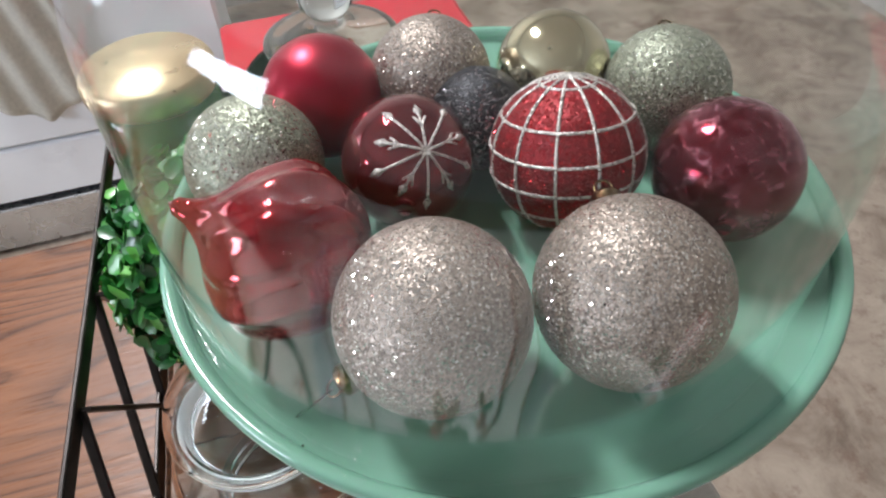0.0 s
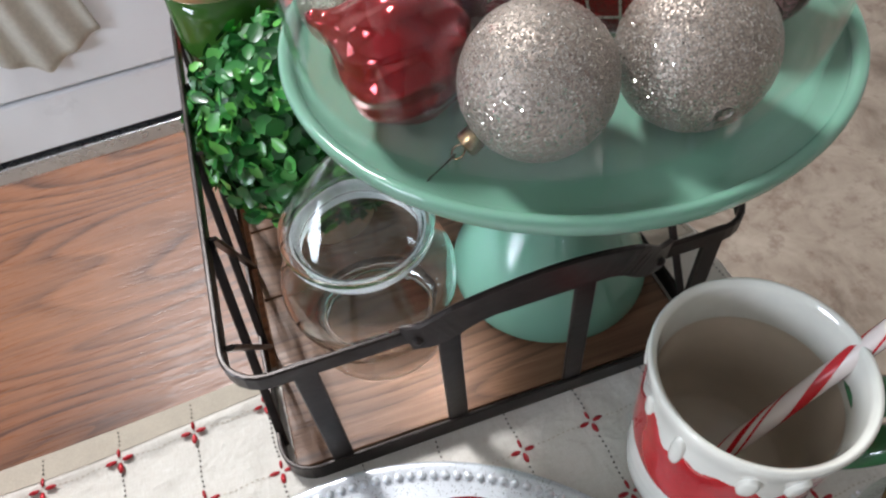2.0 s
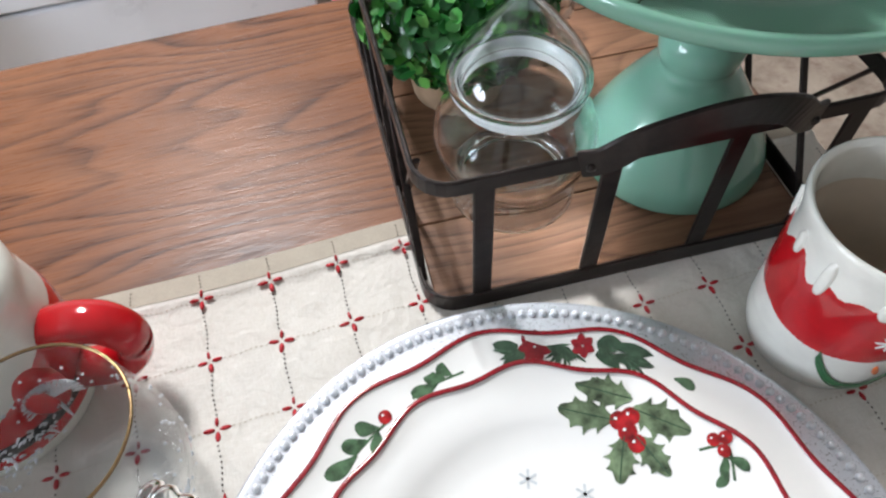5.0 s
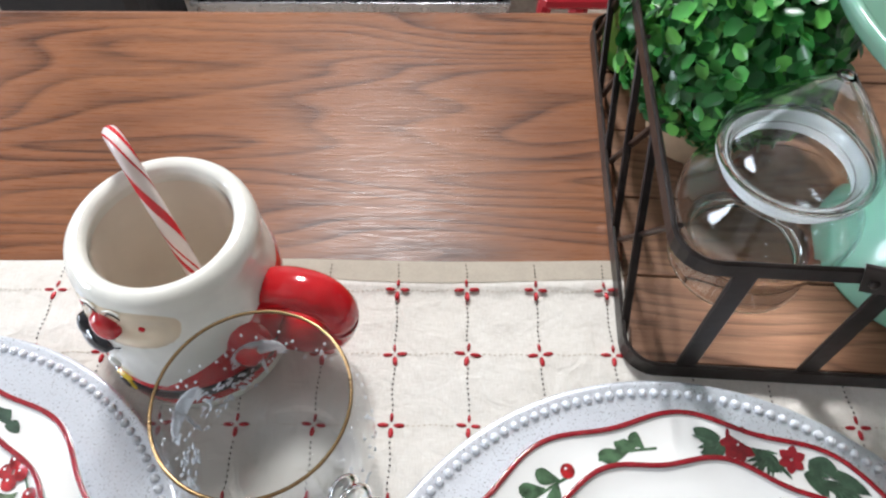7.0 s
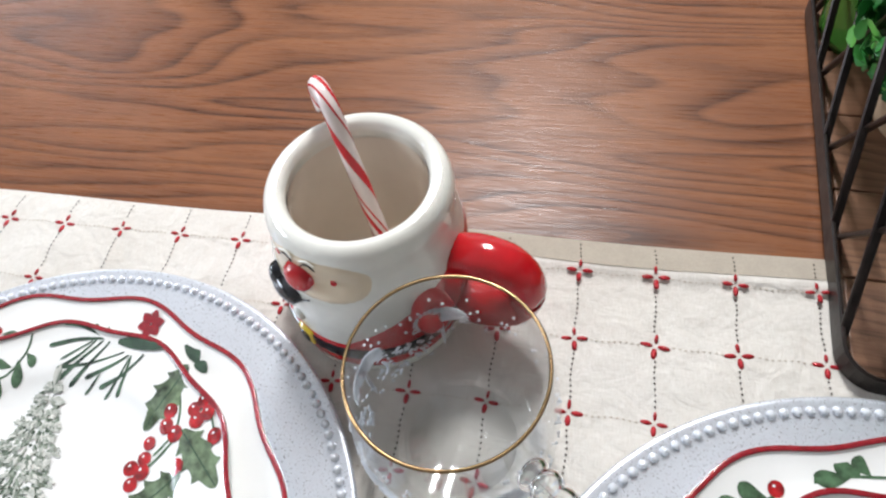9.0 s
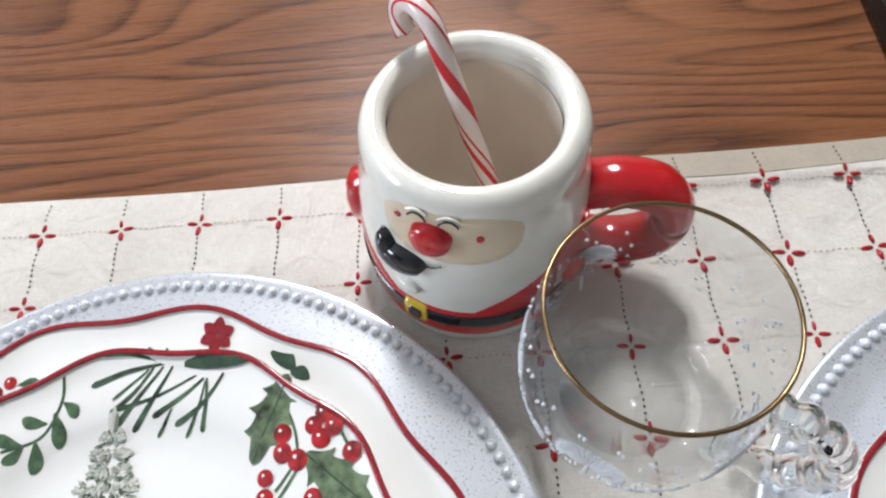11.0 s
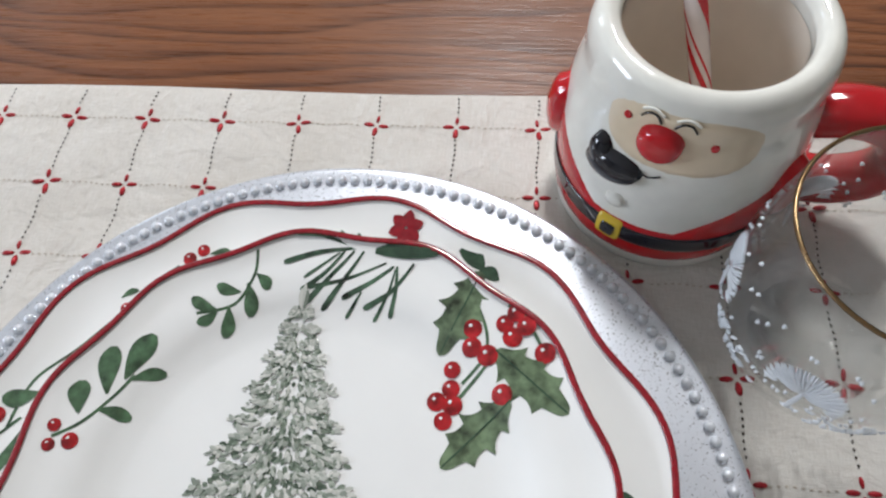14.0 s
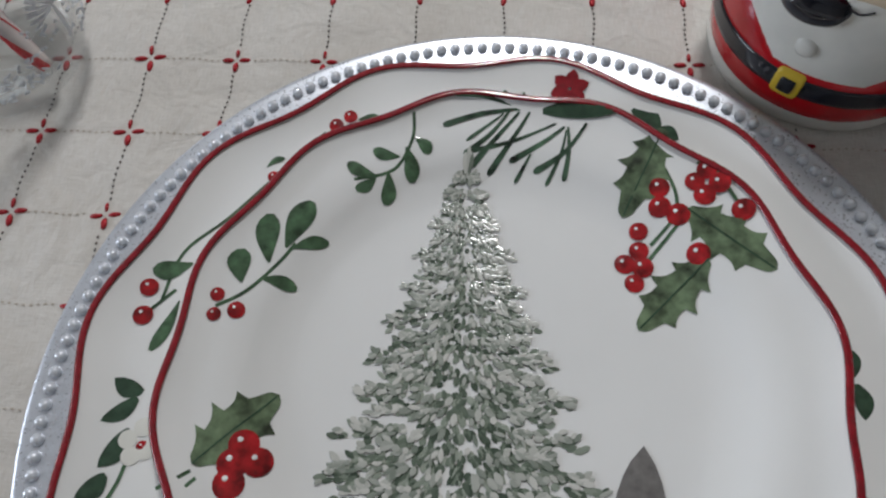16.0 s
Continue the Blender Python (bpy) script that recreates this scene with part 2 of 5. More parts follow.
BLACK_GLAZE = glaze("black_glaze", (0.008, 0.009, 0.014), 0.1)
FLESH_GLAZE = glaze("beige_glaze", (0.72, 0.60, 0.43), 0.14)
YELLOW_GLAZE = glaze("yellow_glaze", (0.72, 0.50, 0.04), 0.15)
GREEN_GLAZE = glaze("green_glaze", (0.03, 0.14, 0.05), 0.15, 0.2)
ORANGE_GLAZE = glaze("orange_glaze", (0.75, 0.16, 0.03), 0.2)
SILVER = plain("silver_lacquer", (0.72, 0.75, 0.80), 0.30, 0.6, 0.05, 900, 0.06)
GOLD = plain("gold_trim", (0.25, 0.165, 0.085), 0.25, 1.0, 0.1, 60, 0.03)
GOLD_BALL = plain("champagne_metal", (0.66, 0.60, 0.42), 0.1, 1.0, 0.08, 40, 0.02)
GLIT = glitter("champagne_glitter", (0.265, 0.215, 0.18), (1.0, 0.95, 0.90))
GLIT_GREEN = glitter("pale_glitter", (0.24, 0.255, 0.19), (0.80, 0.80, 0.70))
GLIT_BLACK = glitter("black_glitter", (0.012, 0.012, 0.016), (0.6, 0.6, 0.65))
GLIT_SILVER = glitter("silver_glitter", (0.55, 0.52, 0.48), (0.9, 0.88, 0.84))
RED_SHINE = plain("red_mirror", (0.27, 0.004, 0.010), 0.1, 0.7, 0.15, 30, 0.03, Coat_Weight=0.5)
RED_SATIN = plain("red_satin", (0.36, 0.008, 0.03), 0.32, 0.7, 0.15, 30, 0.02)
RED_DARK = plain("dark_red_mirror", (0.16, 0.003, 0.008), 0.1, 0.8, 0.2, 30, 0.02, Coat_Weight=0.5)
RED_GLIT = glitter("red_glitter", (0.20, 0.003, 0.008), (0.70, 0.03, 0.035))
PRINT_RED = glaze("print_red", (0.27, 0.010, 0.018), 0.15, 0.3, 300)
PRINT_BERRY = glaze("print_berry", (0.40, 0.012, 0.016), 0.14, 0.75, 190)
PRINT_LEAF = glaze("print_leaf", (0.145, 0.205, 0.115), 0.14, 0.85, 130)
PRINT_DARK = glaze("print_dark_leaf", (0.040, 0.082, 0.048), 0.14, 0.4, 240)
PRINT_SPRIG = glaze("print_sprig", (0.075, 0.145, 0.075), 0.14, 0.7, 180)
PRINT_NEEDLE = glaze("print_needle", (0.065, 0.125, 0.075), 0.14, 0.9, 120)
PRINT_GREY = glaze("print_grey", (0.20, 0.19, 0.18), 0.14, 0.25, 240)
PRINT_PALE = glaze("print_pale", (0.62, 0.66, 0.68), 0.14, 0.15, 240)
CANDY_WHITE = plain("candy_white", (0.82, 0.72, 0.68), 0.25, 0, 0.05, 60, 0.02)
CANDY_RED = plain("candy_red", (0.62, 0.02, 0.03), 0.25, 0, 0.1, 60, 0.02)
WIRE = plain("hook_wire", (0.05, 0.07, 0.05), 0.4, 0.8)

k = Nodes("frosted_crackle", (0.19, 0.008, 0.022), 0.2, 0.85)
v = k.coords()
ice = k.noise(v, 160, 8, 0.75, 1.2)
cloud = k.noise(v, 45, 4, 0.6)
k.colour(k.mix(k.maths("MULTIPLY", k.ramp(ice, [(0.44, (0, 0, 0)), (0.64, (1, 1, 1))]), k.ramp(cloud, [(0.3, (0.25, 0.25, 0.25)), (0.7, (0.95, 0.95, 0.95))])), (0.13, 0.004, 0.013), (0.40, 0.17, 0.21)))
k.rough(k.ramp(ice, [(0.45, (0.08,) * 3), (0.68, (0.4,) * 3)]))
k.bump(ice, 0.12, 0.0003)
CRACKLE = k.m

def thin_glass(name, tint=0.97):
    """Thin blown glass: light goes straight through, the surface mirrors."""
    k = Nodes(name)
    tr = k.node("ShaderNodeBsdfTransparent", Color=(tint, tint + 0.005, tint + 0.005, 1))
    gl = k.node("ShaderNodeBsdfGlossy", Color=(1, 1, 1, 1), Roughness=0.02)
    lw = k.node("ShaderNodeLayerWeight", Blend=0.5)
    gloss = k.maths("ADD", k.maths("MULTIPLY", k.maths("POWER", lw.outputs["Facing"], 4.0), 0.5), 0.024)
    mx = k.t.nodes.new("ShaderNodeMixShader")
    k.t.links.new(gloss, mx.inputs[0])
    k.t.links.new(tr.outputs[0], mx.inputs[1])
    k.t.links.new(gl.outputs[0], mx.inputs[2])
    k.t.links.new(mx.outputs[0], k.t.nodes["Material Output"].inputs["Surface"])
    k.t.nodes.remove(k.p)
    return k.m


MUG_GLASS = thin_glass("thin_mug_glass", 0.94)
DOME_GLASS = thin_glass("dome_glass", 0.994)
# brown staining and the shade inside the mug are both in this beige
INNER_BEIGE = glaze("stained_shaded_inner_glaze", (0.68, 0.58, 0.47), 0.16, 0.1, 30)
INNER_IVORY = glaze("inner_ivory_glaze", (0.79, 0.71, 0.61), 0.14, 0.08, 30)
PEARL = plain("pearl_silver", (0.74, 0.77, 0.81), 0.22, 0.25, 0.04, 300, 0.02, Coat_Weight=0.4)

# ---------------------------------------------------------------- room and table
FLOOR_Z, CEIL_Z = -0.76, 1.64
k = Nodes("stone_vinyl", (0.4, 0.33, 0.26), 0.45)
v = k.coords()
base = k.ramp(k.noise(v, 7, 6, 0.65, 0.6), [(0.3, (0.20, 0.15, 0.115)), (0.5, (0.40, 0.325, 0.26)), (0.7, (0.52, 0.44, 0.36))])
base = k.mix(k.maths("MULTIPLY", k.ramp(k.noise(v, 22, 5, 0.7), [(0.52, (0, 0, 0)), (0.68, (1, 1, 1))]), 0.6), base, (0.19, 0.115, 0.085))
k.colour(base).bump(k.noise(v, 60, 4), 0.15, 0.002)
FLOOR_MAT = k.m
WALL_PAINT = plain("wall_paint", (0.55, 0.53, 0.50), 0.8, 0, 0.05, 8, 0.05)
CEIL_PAINT = plain("ceiling_paint", (0.75, 0.75, 0.73), 0.9, 0, 0.04, 20, 0.2)

tagged(part("floor", box(-2.4, 2.6, -2.2, 2.2, FLOOR_Z - 0.1, FLOOR_Z), FLOOR_MAT, None, smooth=False), "beige mottled stone-look vinyl kitchen floor", "floor", kind="structure")
tagged(part("ceiling", box(-2.4, 2.6, -2.2, 2.2, CEIL_Z, CEIL_Z + 0.1), CEIL_PAINT, None, smooth=False), "plain white painted kitchen ceiling", "ceiling", kind="structure")
for nm, b in (("wall_north", (-2.4, 2.6, 2.2, 2.3)), ("wall_south", (-2.4, 2.6, -2.3, -2.2)), ("wall_west", (-2.5, -2.4, -2.2, 2.2)), ("wall_east", (2.6, 2.7, -2.2, 2.2))):
    tagged(part(nm, box(*b, FLOOR_Z, CEIL_Z), WALL_PAINT, None, smooth=False), "plain warm grey painted kitchen wall", "wall", kind="structure")

TX0, TX1, TY0, TY1 = -1.0, 0.84, -0.72, 0.269
table = tagged(empty("dining_table"), "reddish brown stained oak dining table with visible grain", "table")
part("tabletop", box(TX0, TX1, TY0, TY1, -0.034, -0.002, 0.006), TABLE_WOOD, table, smooth=False)
part("apron", join(box(TX0 + 0.06, TX1 - 0.06, TY0 + 0.06, TY0 + 0.08, -0.12, -0.034), box(TX0 + 0.06, TX1 - 0.06, TY1 - 0.08, TY1 - 0.06, -0.12, -0.034)), TABLE_WOOD, table, smooth=False)
for x in (TX0 + 0.06, TX1 - 0.13):
    for y in (TY0 + 0.06, TY1 - 0.13):
        part("leg", box(x, x + 0.07, y, y + 0.07, FLOOR_Z, -0.034, 0.006), TABLE_WOOD, table, smooth=False)

# ---------------------------------------------------------------- table runner
S = 0.04
RX0, RX1, RY0, RY1 = -0.62, 0.845, -0.46, 0.022


def cloth(x, y):
    """Height of the runner's face above the table."""
    n = 0.0017 * noise.noise(Vector((x * 9, y * 16, 0.3))) + 0.0019 * noise.noise(Vector((x * 30, y * 24 + x * 12, 4.1))) + 0.0010 * noise.noise(Vector((x * 75, y * 60, 2.0)))
    flat = min(1.0, max(0.15, (y + 0.02) / -0.01)) if y > -0.03 else 1.0
    hem = max(0.0, min(1.0, (x - 0.28) / 0.12))
    fold = 0.0026 * hem * math.exp(-((y - 0.0045) / 0.0045) ** 2)
    if y > 0.012:
        fold -= 0.0010 * (y - 0.012) / 0.01
    n *= flat
    n = 0.0007 + (n * 0.8 if n > 0 else 0.0014 * math.tanh(n / 0.0014) * 0.8)
    return n + fold


k = Nodes("linen", (0.6, 0.55, 0.47), 0.9, Sheen_Weight=0.2)
v = k.coords((1, 1, 1))
weave_x = k.noise(k.coords((2600, 160, 1)), 1.0, 2)
weave_y = k.noise(k.coords((160, 2600, 1)), 1.0, 2)
weave = k.maths("ADD", weave_x, weave_y)
tone = k.ramp(k.noise(v, 14, 5, 0.6), [(0.3, (0.69, 0.655, 0.60)), (0.7, (0.80, 0.775, 0.73))])
k.colour(k.mix(k.ramp(k.maths("MULTIPLY", weave, 0.5), [(0.35, (0.5, 0.5, 0.5)), (0.65, (0, 0, 0))]), tone, (0.46, 0.41, 0.34)))
crease = k.maths("ADD", k.noise(k.coords((1, 1.3, 1), turn=(0, 0, 0.5)), 55, 4, 0.5, 0.8), k.maths("MULTIPLY", k.noise(k.coords((1.6, 1, 1), turn=(0, 0, -0.6)), 22, 3, 0.5, 1.0), 1.4))
k.bump(k.maths("ADD", k.maths("MULTIPLY", weave, 0.10), crease), 0.75, 0.0028)
LINEN = k.m
RED_THREAD = plain("red_thread", (0.40, 0.012, 0.02), 0.3, 0.25, 0.35, 900, 0.5)
STITCH = plain("stitch_hole", (0.10, 0.085, 0.07), 0.9, 0, 0.2, 500, 0)
STITCH_PALE = plain("pale_stitch", (0.50, 0.44, 0.36), 0.9, 0, 0.2, 500, 0)

nx, ny = 366, 150
xs = [RX0 + (RX1 - RX0) * i / nx for i in range(nx + 1)]
ys = [RY0 + (RY1 - RY0) * (1 - (1 - j / ny) ** 1.4) for j in range(ny + 1)]
verts, faces = [], []
for y in ys:
    for x in xs:
        verts.append((x, y + 0.0008 * math.sin(x * 23) * max(0, (y + 0.1) / 0.1), cloth(x, y)))
w = nx + 1
for j in range(ny):
    for i in range(nx):
        faces.append((j * w + i, j * w + i + 1, (j + 1) * w + i + 1, (j + 1) * w + i))
edge = len(verts)
border = [j * w for j in range(ny + 1)] + [ny * w + i for i in range(1, nx + 1)] + [j * w + nx for j in range(ny - 1, -1, -1)] + [i for i in range(nx - 1, 0, -1)]
for b in border:
    verts.append((verts[b][0], verts[b][1], -0.0019))
nb = len(border)
faces += [(border[a], border[(a + 1) % nb], edge + (a + 1) % nb, edge + a) for a in range(nb)]
runner = tagged(mesh_ob("table_runner", verts, faces, LINEN), "cream linen table runner with red embroidered crosses", "table runner")

# the hem's taupe facing shows along the far edge, on the basket's side
hem_linen = plain("taupe_linen", (0.40, 0.35, 0.285), 0.92, 0, 0.12, 700, 0.4)
verts, faces, n = [], [], 120
for i in range(n + 1):
    x = 0.335 + (RX1 - 0.337) * i / n
    lead = min(1.0, i / 14)
    inner_y = 0.0215 - (0.0150 + 0.0012 * math.sin(x * 31)) * lead
    for s in range(5):
        y = 0.0225 + (inner_y - 0.0225) * s / 4
        verts.append((x, y + 0.0008 * math.sin(x * 23), cloth(x, y) + (0.0006, 0.0012, 0.0012, 0.0011, 0.0004)[s]))
for i in range(n):
    faces += [(i * 5 + s, i * 5 + 5 + s, i * 5 + 6 + s, i * 5 + 1 + s) for s in range(4)]
part("hem_facing", (verts, faces), hem_linen, runner, "taupe hem facing turned over along the edge")

# one embroidered cross of four petals, shared by all
pet = []
for a, ln, wd in ((0, 0.0031, 0.0013), (180, 0.0031, 0.0013), (270, 0.0031, 0.0015), (90, 0.0026, 0.0010)):
    d = radians(a)
    pet.append(ellipsoid((0.0041 * math.cos(d), 0.0041 * math.sin(d), 0.0), ln, wd, 0.0010, d, 8, 3))
cross_mesh = part("embroidered_cross", join(*pet), RED_THREAD, runner, "red satin-stitch cross")
rng = random.Random(4)
first = True
for i in range(-10, 21):
    for j in range(0, 9):
        x, y = i * S, -j * S
        if not RX0 + 0.01 < x < RX1 - 0.01:
            continue
        ob = cross_mesh if first else new("embroidered_cross", cross_mesh.data)
        ob.parent = runner
        first = False
        z = max(cloth(x + dx, y + dy) for dx, dy in ((0, 0), (0.004, 0), (-0.004, 0), (0, -0.004), (0, 0.004)))
        ob.matrix_basis = pose(x, y, z + 0.0001, rng.uniform(-3, 3), rng.uniform(-3, 3), rng.uniform(-9, 9)) @ Matrix.Scale(rng.uniform(0.88, 1.08), 4)


def dots(along_y):
    verts, faces = [], []
    step = 0.0029
    for q in (range(-15, 22) if along_y else range(0, 11)):
        n = int((0.45 if along_y else 1.45) / step)
        for s in range(n):
            if along_y:
                x, y = q * S + 0.0004 * math.sin(s * 0.7 + q), 0.018 - s * step
            else:
                x, y = RX0 + 0.01 + s * step, -q * S + 0.0004 * math.sin(s * 0.9 + q)
            cx, cy = x / S - round(x / S), y / S - round(y / S)
            if (abs(cx) * S < 0.007 and abs(cy) * S < 0.007) or not RX0 < x < RX1 - 0.004:
                continue
            k = len(verts)
            a, b = (0.00062, 0.0009) if along_y else (0.0009, 0.0005)
            z = cloth(x, y) + (0.0014 if (x > 0.345 and y > 0.007) else 0.00045)
            verts += [(x - a, y, z), (x, y - b, z), (x + a, y, z), (x, y + b, z), (x, y, z + 0.0002)]
            faces += [(k, k + 1, k + 4), (k + 1, k + 2, k + 4), (k + 2, k + 3, k + 4), (k + 3, k, k + 4)]
    return verts, faces


tagged(part("drawn_thread_line", dots(True), STITCH, runner, "rows of dark stitch holes", False), kind="stuff")
tagged(part("stitched_line", dots(False), STITCH_PALE, runner, "rows of pale stitches", False), kind="stuff")

# ---------------------------------------------------------------- metal basket tray
basket = tagged(empty("basket", pose(0.5645, -0.0490, 0, 0, 0, -3.2)), "black iron basket tray with a dark wooden base", "basket")
BW, BD, BH = 0.236, 0.292, 0.106
for n in range(5):
    a, b = BD * n / 5 + 0.0006, BD * (n + 1) / 5 - 0.0006
    part("base_plank", box(0.004, BW - 0.004, max(a, 0.004), min(b, BD - 0.004), 0.0012, 0.0068, 0.0008), TRAY_WOOD, basket, smooth=False)


def loop(r, z, grow=0.0):
    pts = []
    for cx, cy, a0 in ((BW - r, r, -90), (BW - r, BD - r, 0), (r, BD - r, 90), (r, r, 180)):
        for s in range(7):
            a = radians(a0 + 15 * s)
            pts.append(Vector((cx + (r + grow) * math.cos(a), cy + (r + grow) * math.sin(a), z)))
    return pts


part("bottom_band", sweep(loop(0.016, 0.008, 0.0012), strap(0.0022, 0.013), closed=True), IRON, basket, smooth=False)
part("top_band", sweep(loop(0.016, BH, 0.0012), strap(0.0026, 0.0095), closed=True), IRON, basket, smooth=False)
for u in (0.029, 0.091, 0.155, 0.217):
    for vv in (0.0, BD):
        part("upright", sweep([(u, vv, 0.004), (u, vv, BH + 0.003)], strap(0.0105, 0.0022), up=(0, 1, 0)), IRON, basket, smooth=False)
for u in (0.0, BW):
    for n in range(4):
        a, b = 0.02 + 0.063 * n, 0.02 + 0.063 * (n + 1)
        part("lattice_bar", sweep([(u, a, 0.006), (u, b, BH)], strap(0.0024, 0.0046), up=(1, 0, 0)), IRON, basket, smooth=False)
        part("lattice_bar", sweep([(u + 0.002, b, 0.006), (u + 0.002, a, BH)], strap(0.0024, 0.0046), up=(1, 0, 0)), IRON, basket, smooth=False)
for vv, out in ((0.0, -1), (BD, 1)):
    pts = spline([(0.073, vv + out * 0.002, BH), (0.083, vv + out * 0.006, BH + 0.004), (0.100, vv + out * 0.010, BH + 0.017), (0.135, vv + out * 0.012, BH + 0.024), (0.165, vv + out * 0.010, BH + 0.017), (0.181, vv + out * 0.006, BH + 0.004), (0.191, vv + out * 0.002, BH)], 5)
    hd = part("handle", sweep(pts, strap(0.0028, 0.0165), up=(0, 0, 1)), IRON, basket, smooth=False)
    for u in (0.077, 0.187):
        part("rivet", ellipsoid((u, vv + out * 0.0055, BH), 0.0024, 0.0016, 0.0024), IRON, hd)

# ---------------------------------------------------------------- cake stand with glass dome
CX, CY, PZ = 0.7438, 0.0290, 0.1737
stand = tagged(empty("cake_stand", pose(CX + 0.001, CY - 0.003, 0.0072)), "jade green milk glass pedestal cake stand", "cake stand")
z0 = 0.0072
part("pedestal", lathe(rounded([(0, 0.010), (0.030, 0.010), (0.053, 0.001), (0.0570, 0.0), (0.0585, 0.004), (0.0572, 0.013), (0.0505, 0.027), (0.0425, 0.041), (0.0340, 0.054), (0.0270, 0.064), (0.0215, 0.070), (0.0235, 0.077), (0.0240, 0.085), (0.0212, 0.092), (0.0165, 0.098), (0.0152, 0.112), (0.0168, 0.132), (0.026, 0.148), (0.045, 0.1560)], 4), 56), JADE, stand).location = (0.001, -0.006, 0)
PZL = PZ - z0
part("plate", lathe(rounded([(0, PZL - 0.009), (0.045, PZL - 0.009), (0.084, PZL - 0.0085), (0.108, PZL - 0.008), (0.1178, PZL - 0.004), (0.1210, PZL + 0.002), (0.1202, PZL + 0.0056), (0.1172, PZL + 0.0056), (0.1152, PZL + 0.003), (0.1128, PZL), (0.09, PZL - 0.0005), (0, PZL - 0.0005)], 4), 96), JADE, stand)

dome = tagged(empty("glass_dome", pose(CX - 0.003, CY - 0.001, PZ + 0.0005)), "clear glass cake dome over the ornaments", "dome cover")
outer = [(0.1175, 0.0), (0.1185, 0.0015), (0.1180, 0.006), (0.1175, 0.03), (0.1172, 0.080), (0.1160, 0.105), (0.108, 0.126), (0.09, 0.140), (0.06, 0.148), (0.02, 0.151), (0, 0.1512)]
outer = rounded(outer, 3)
inner = [(max(r - 0.0009, 0.0), max(z - 0.0009, 0.0)) for r, z in outer[::-1]]
pv, pf = lathe([(r * 0.940, z * 0.95) for r, z in outer + inner + outer[:1]], 96)
clear(part("bell", (pv, pf), DOME_GLASS, dome))
clear(part("knob", lathe(rounded([(0, 0.1514), (0.008, 0.1514), (0.007, 0.158), (0.013, 0.166), (0.015, 0.174), (0.010, 0.182), (0, 0.184)], 4), 32), GLASS_THICK, dome))


# ---------------------------------------------------------------- ornaments
def sphere(r, n=40, rings=24, pole=0.0):
    return lathe([(0, -r)] + [(r * math.cos(t), r * math.sin(t)) for t in [(-0.5 + (i + 1) / (rings + 1)) * math.pi for i in range(rings)]] + [(0, r + pole)], n)


def ornament(c, r, material, label, aim=(0.3, 0.2, 0.9), cap=True, shape=None):
    """A ball with a cap that points along aim."""
    d = Vector(aim).normalized()
    m = Matrix.Translation(c) @ d.to_track_quat("Z", "Y").to_matrix().to_4x4()
    root = tagged(empty("christmas_ornament", m), label, "ornament", "ornaments under the dome")
    part("ball", shape or sphere(r), material, root)
    if cap:
        cp = part("cap", lathe([(0, r * 0.97), (r * 0.17, r * 0.97), (r * 0.18, r * 1.16), (r * 0.16, r * 1.2), (0, r * 1.2)], 16), GOLD, root, "crimped gold metal cap")
        part("ring", sweep([(0.0028 * math.cos(TAU * q / 14), 0, r * 1.2 + 0.0028 + 0.0028 * math.sin(TAU * q / 14)) for q in range(14)], circle(0.0004, 6), up=(0, 1, 0), closed=True), GOLD, cp)
    return root


a_orn = ornament((0.7014, -0.0382, PZ + 0.0272), 0.0272, GLIT, "champagne glitter ball ornament with gold cap and wire hook", (-0.80, -0.02, -0.50))
part("hook", sweep(spline([(0, 0, 0.0365), (0.001, 0.0005, 0.045), (0.0, -0.001, 0.051), (0.004, -0.002, 0.0565), (0.009, -0.001, 0.055), (0.010, 0, 0.050)], 5), circle(0.0004, 6), up=(0, 1, 0)), WIRE, a_orn, "thin dark wire hook")
ornament((0.7557, -0.0481, PZ + 0.0273), 0.0273, GLIT, "champagne glitter ball ornament", (0.2, 0.9, 0.2))
ornament((0.6636, 0.0492, PZ + 0.0238), 0.0238, GLIT_GREEN, "pale silver-green glitter ball ornament", (0.3, 0.9, -0.1))
SNOW_C, SNOW_R = Vector((0.7138, 0.0323, PZ + 0.0231)), 0.0231
snow = ornament(SNOW_C, SNOW_R, RED_DARK, "dark red shiny ball with a silver glitter snowflake", (0.3, 0.9, 0.05))
plaid = ornament((0.7654, 0.0146, PZ + 0.0262), 0.0262, RED_GLIT, "red ball ornament with a silver glitter plaid grid", (0.1, 0.1, 0.98), cap=False)
ornament((0.8122, -0.0095, PZ + 0.0242), 0.0242, CRACKLE, "frosted wine-red crackle ball ornament", (0.5, 0.8, 0.2))
ornament((0.6935, 0.0810, PZ + 0.0236), 0.0236, RED_SATIN, "satin red ball ornament", (-0.3, 0.9, 0.2))
ornament((0.7366, 0.0790, PZ + 0.0240), 0.0240, GLIT, "champagne glitter ball ornament", (0.3, 0.8, 0.3))
ornament((0.8185, 0.0395, PZ + 0.0238), 0.0238, GLIT_GREEN, "pale silver-green glitter ball ornament", (0.4, 0.8, 0.3))
ornament((0.7850, 0.0690, PZ + 0.0230), 0.0230, GOLD_BALL, "shiny champagne gold ball ornament", (0.85, 0.1, -0.2))
ornament((0.7470, 0.0520, PZ + 0.0195), 0.0195, GLIT_BLACK, "black ball ornament with netted silver sparkle", (0.2, 0.5, 0.7), cap=False)

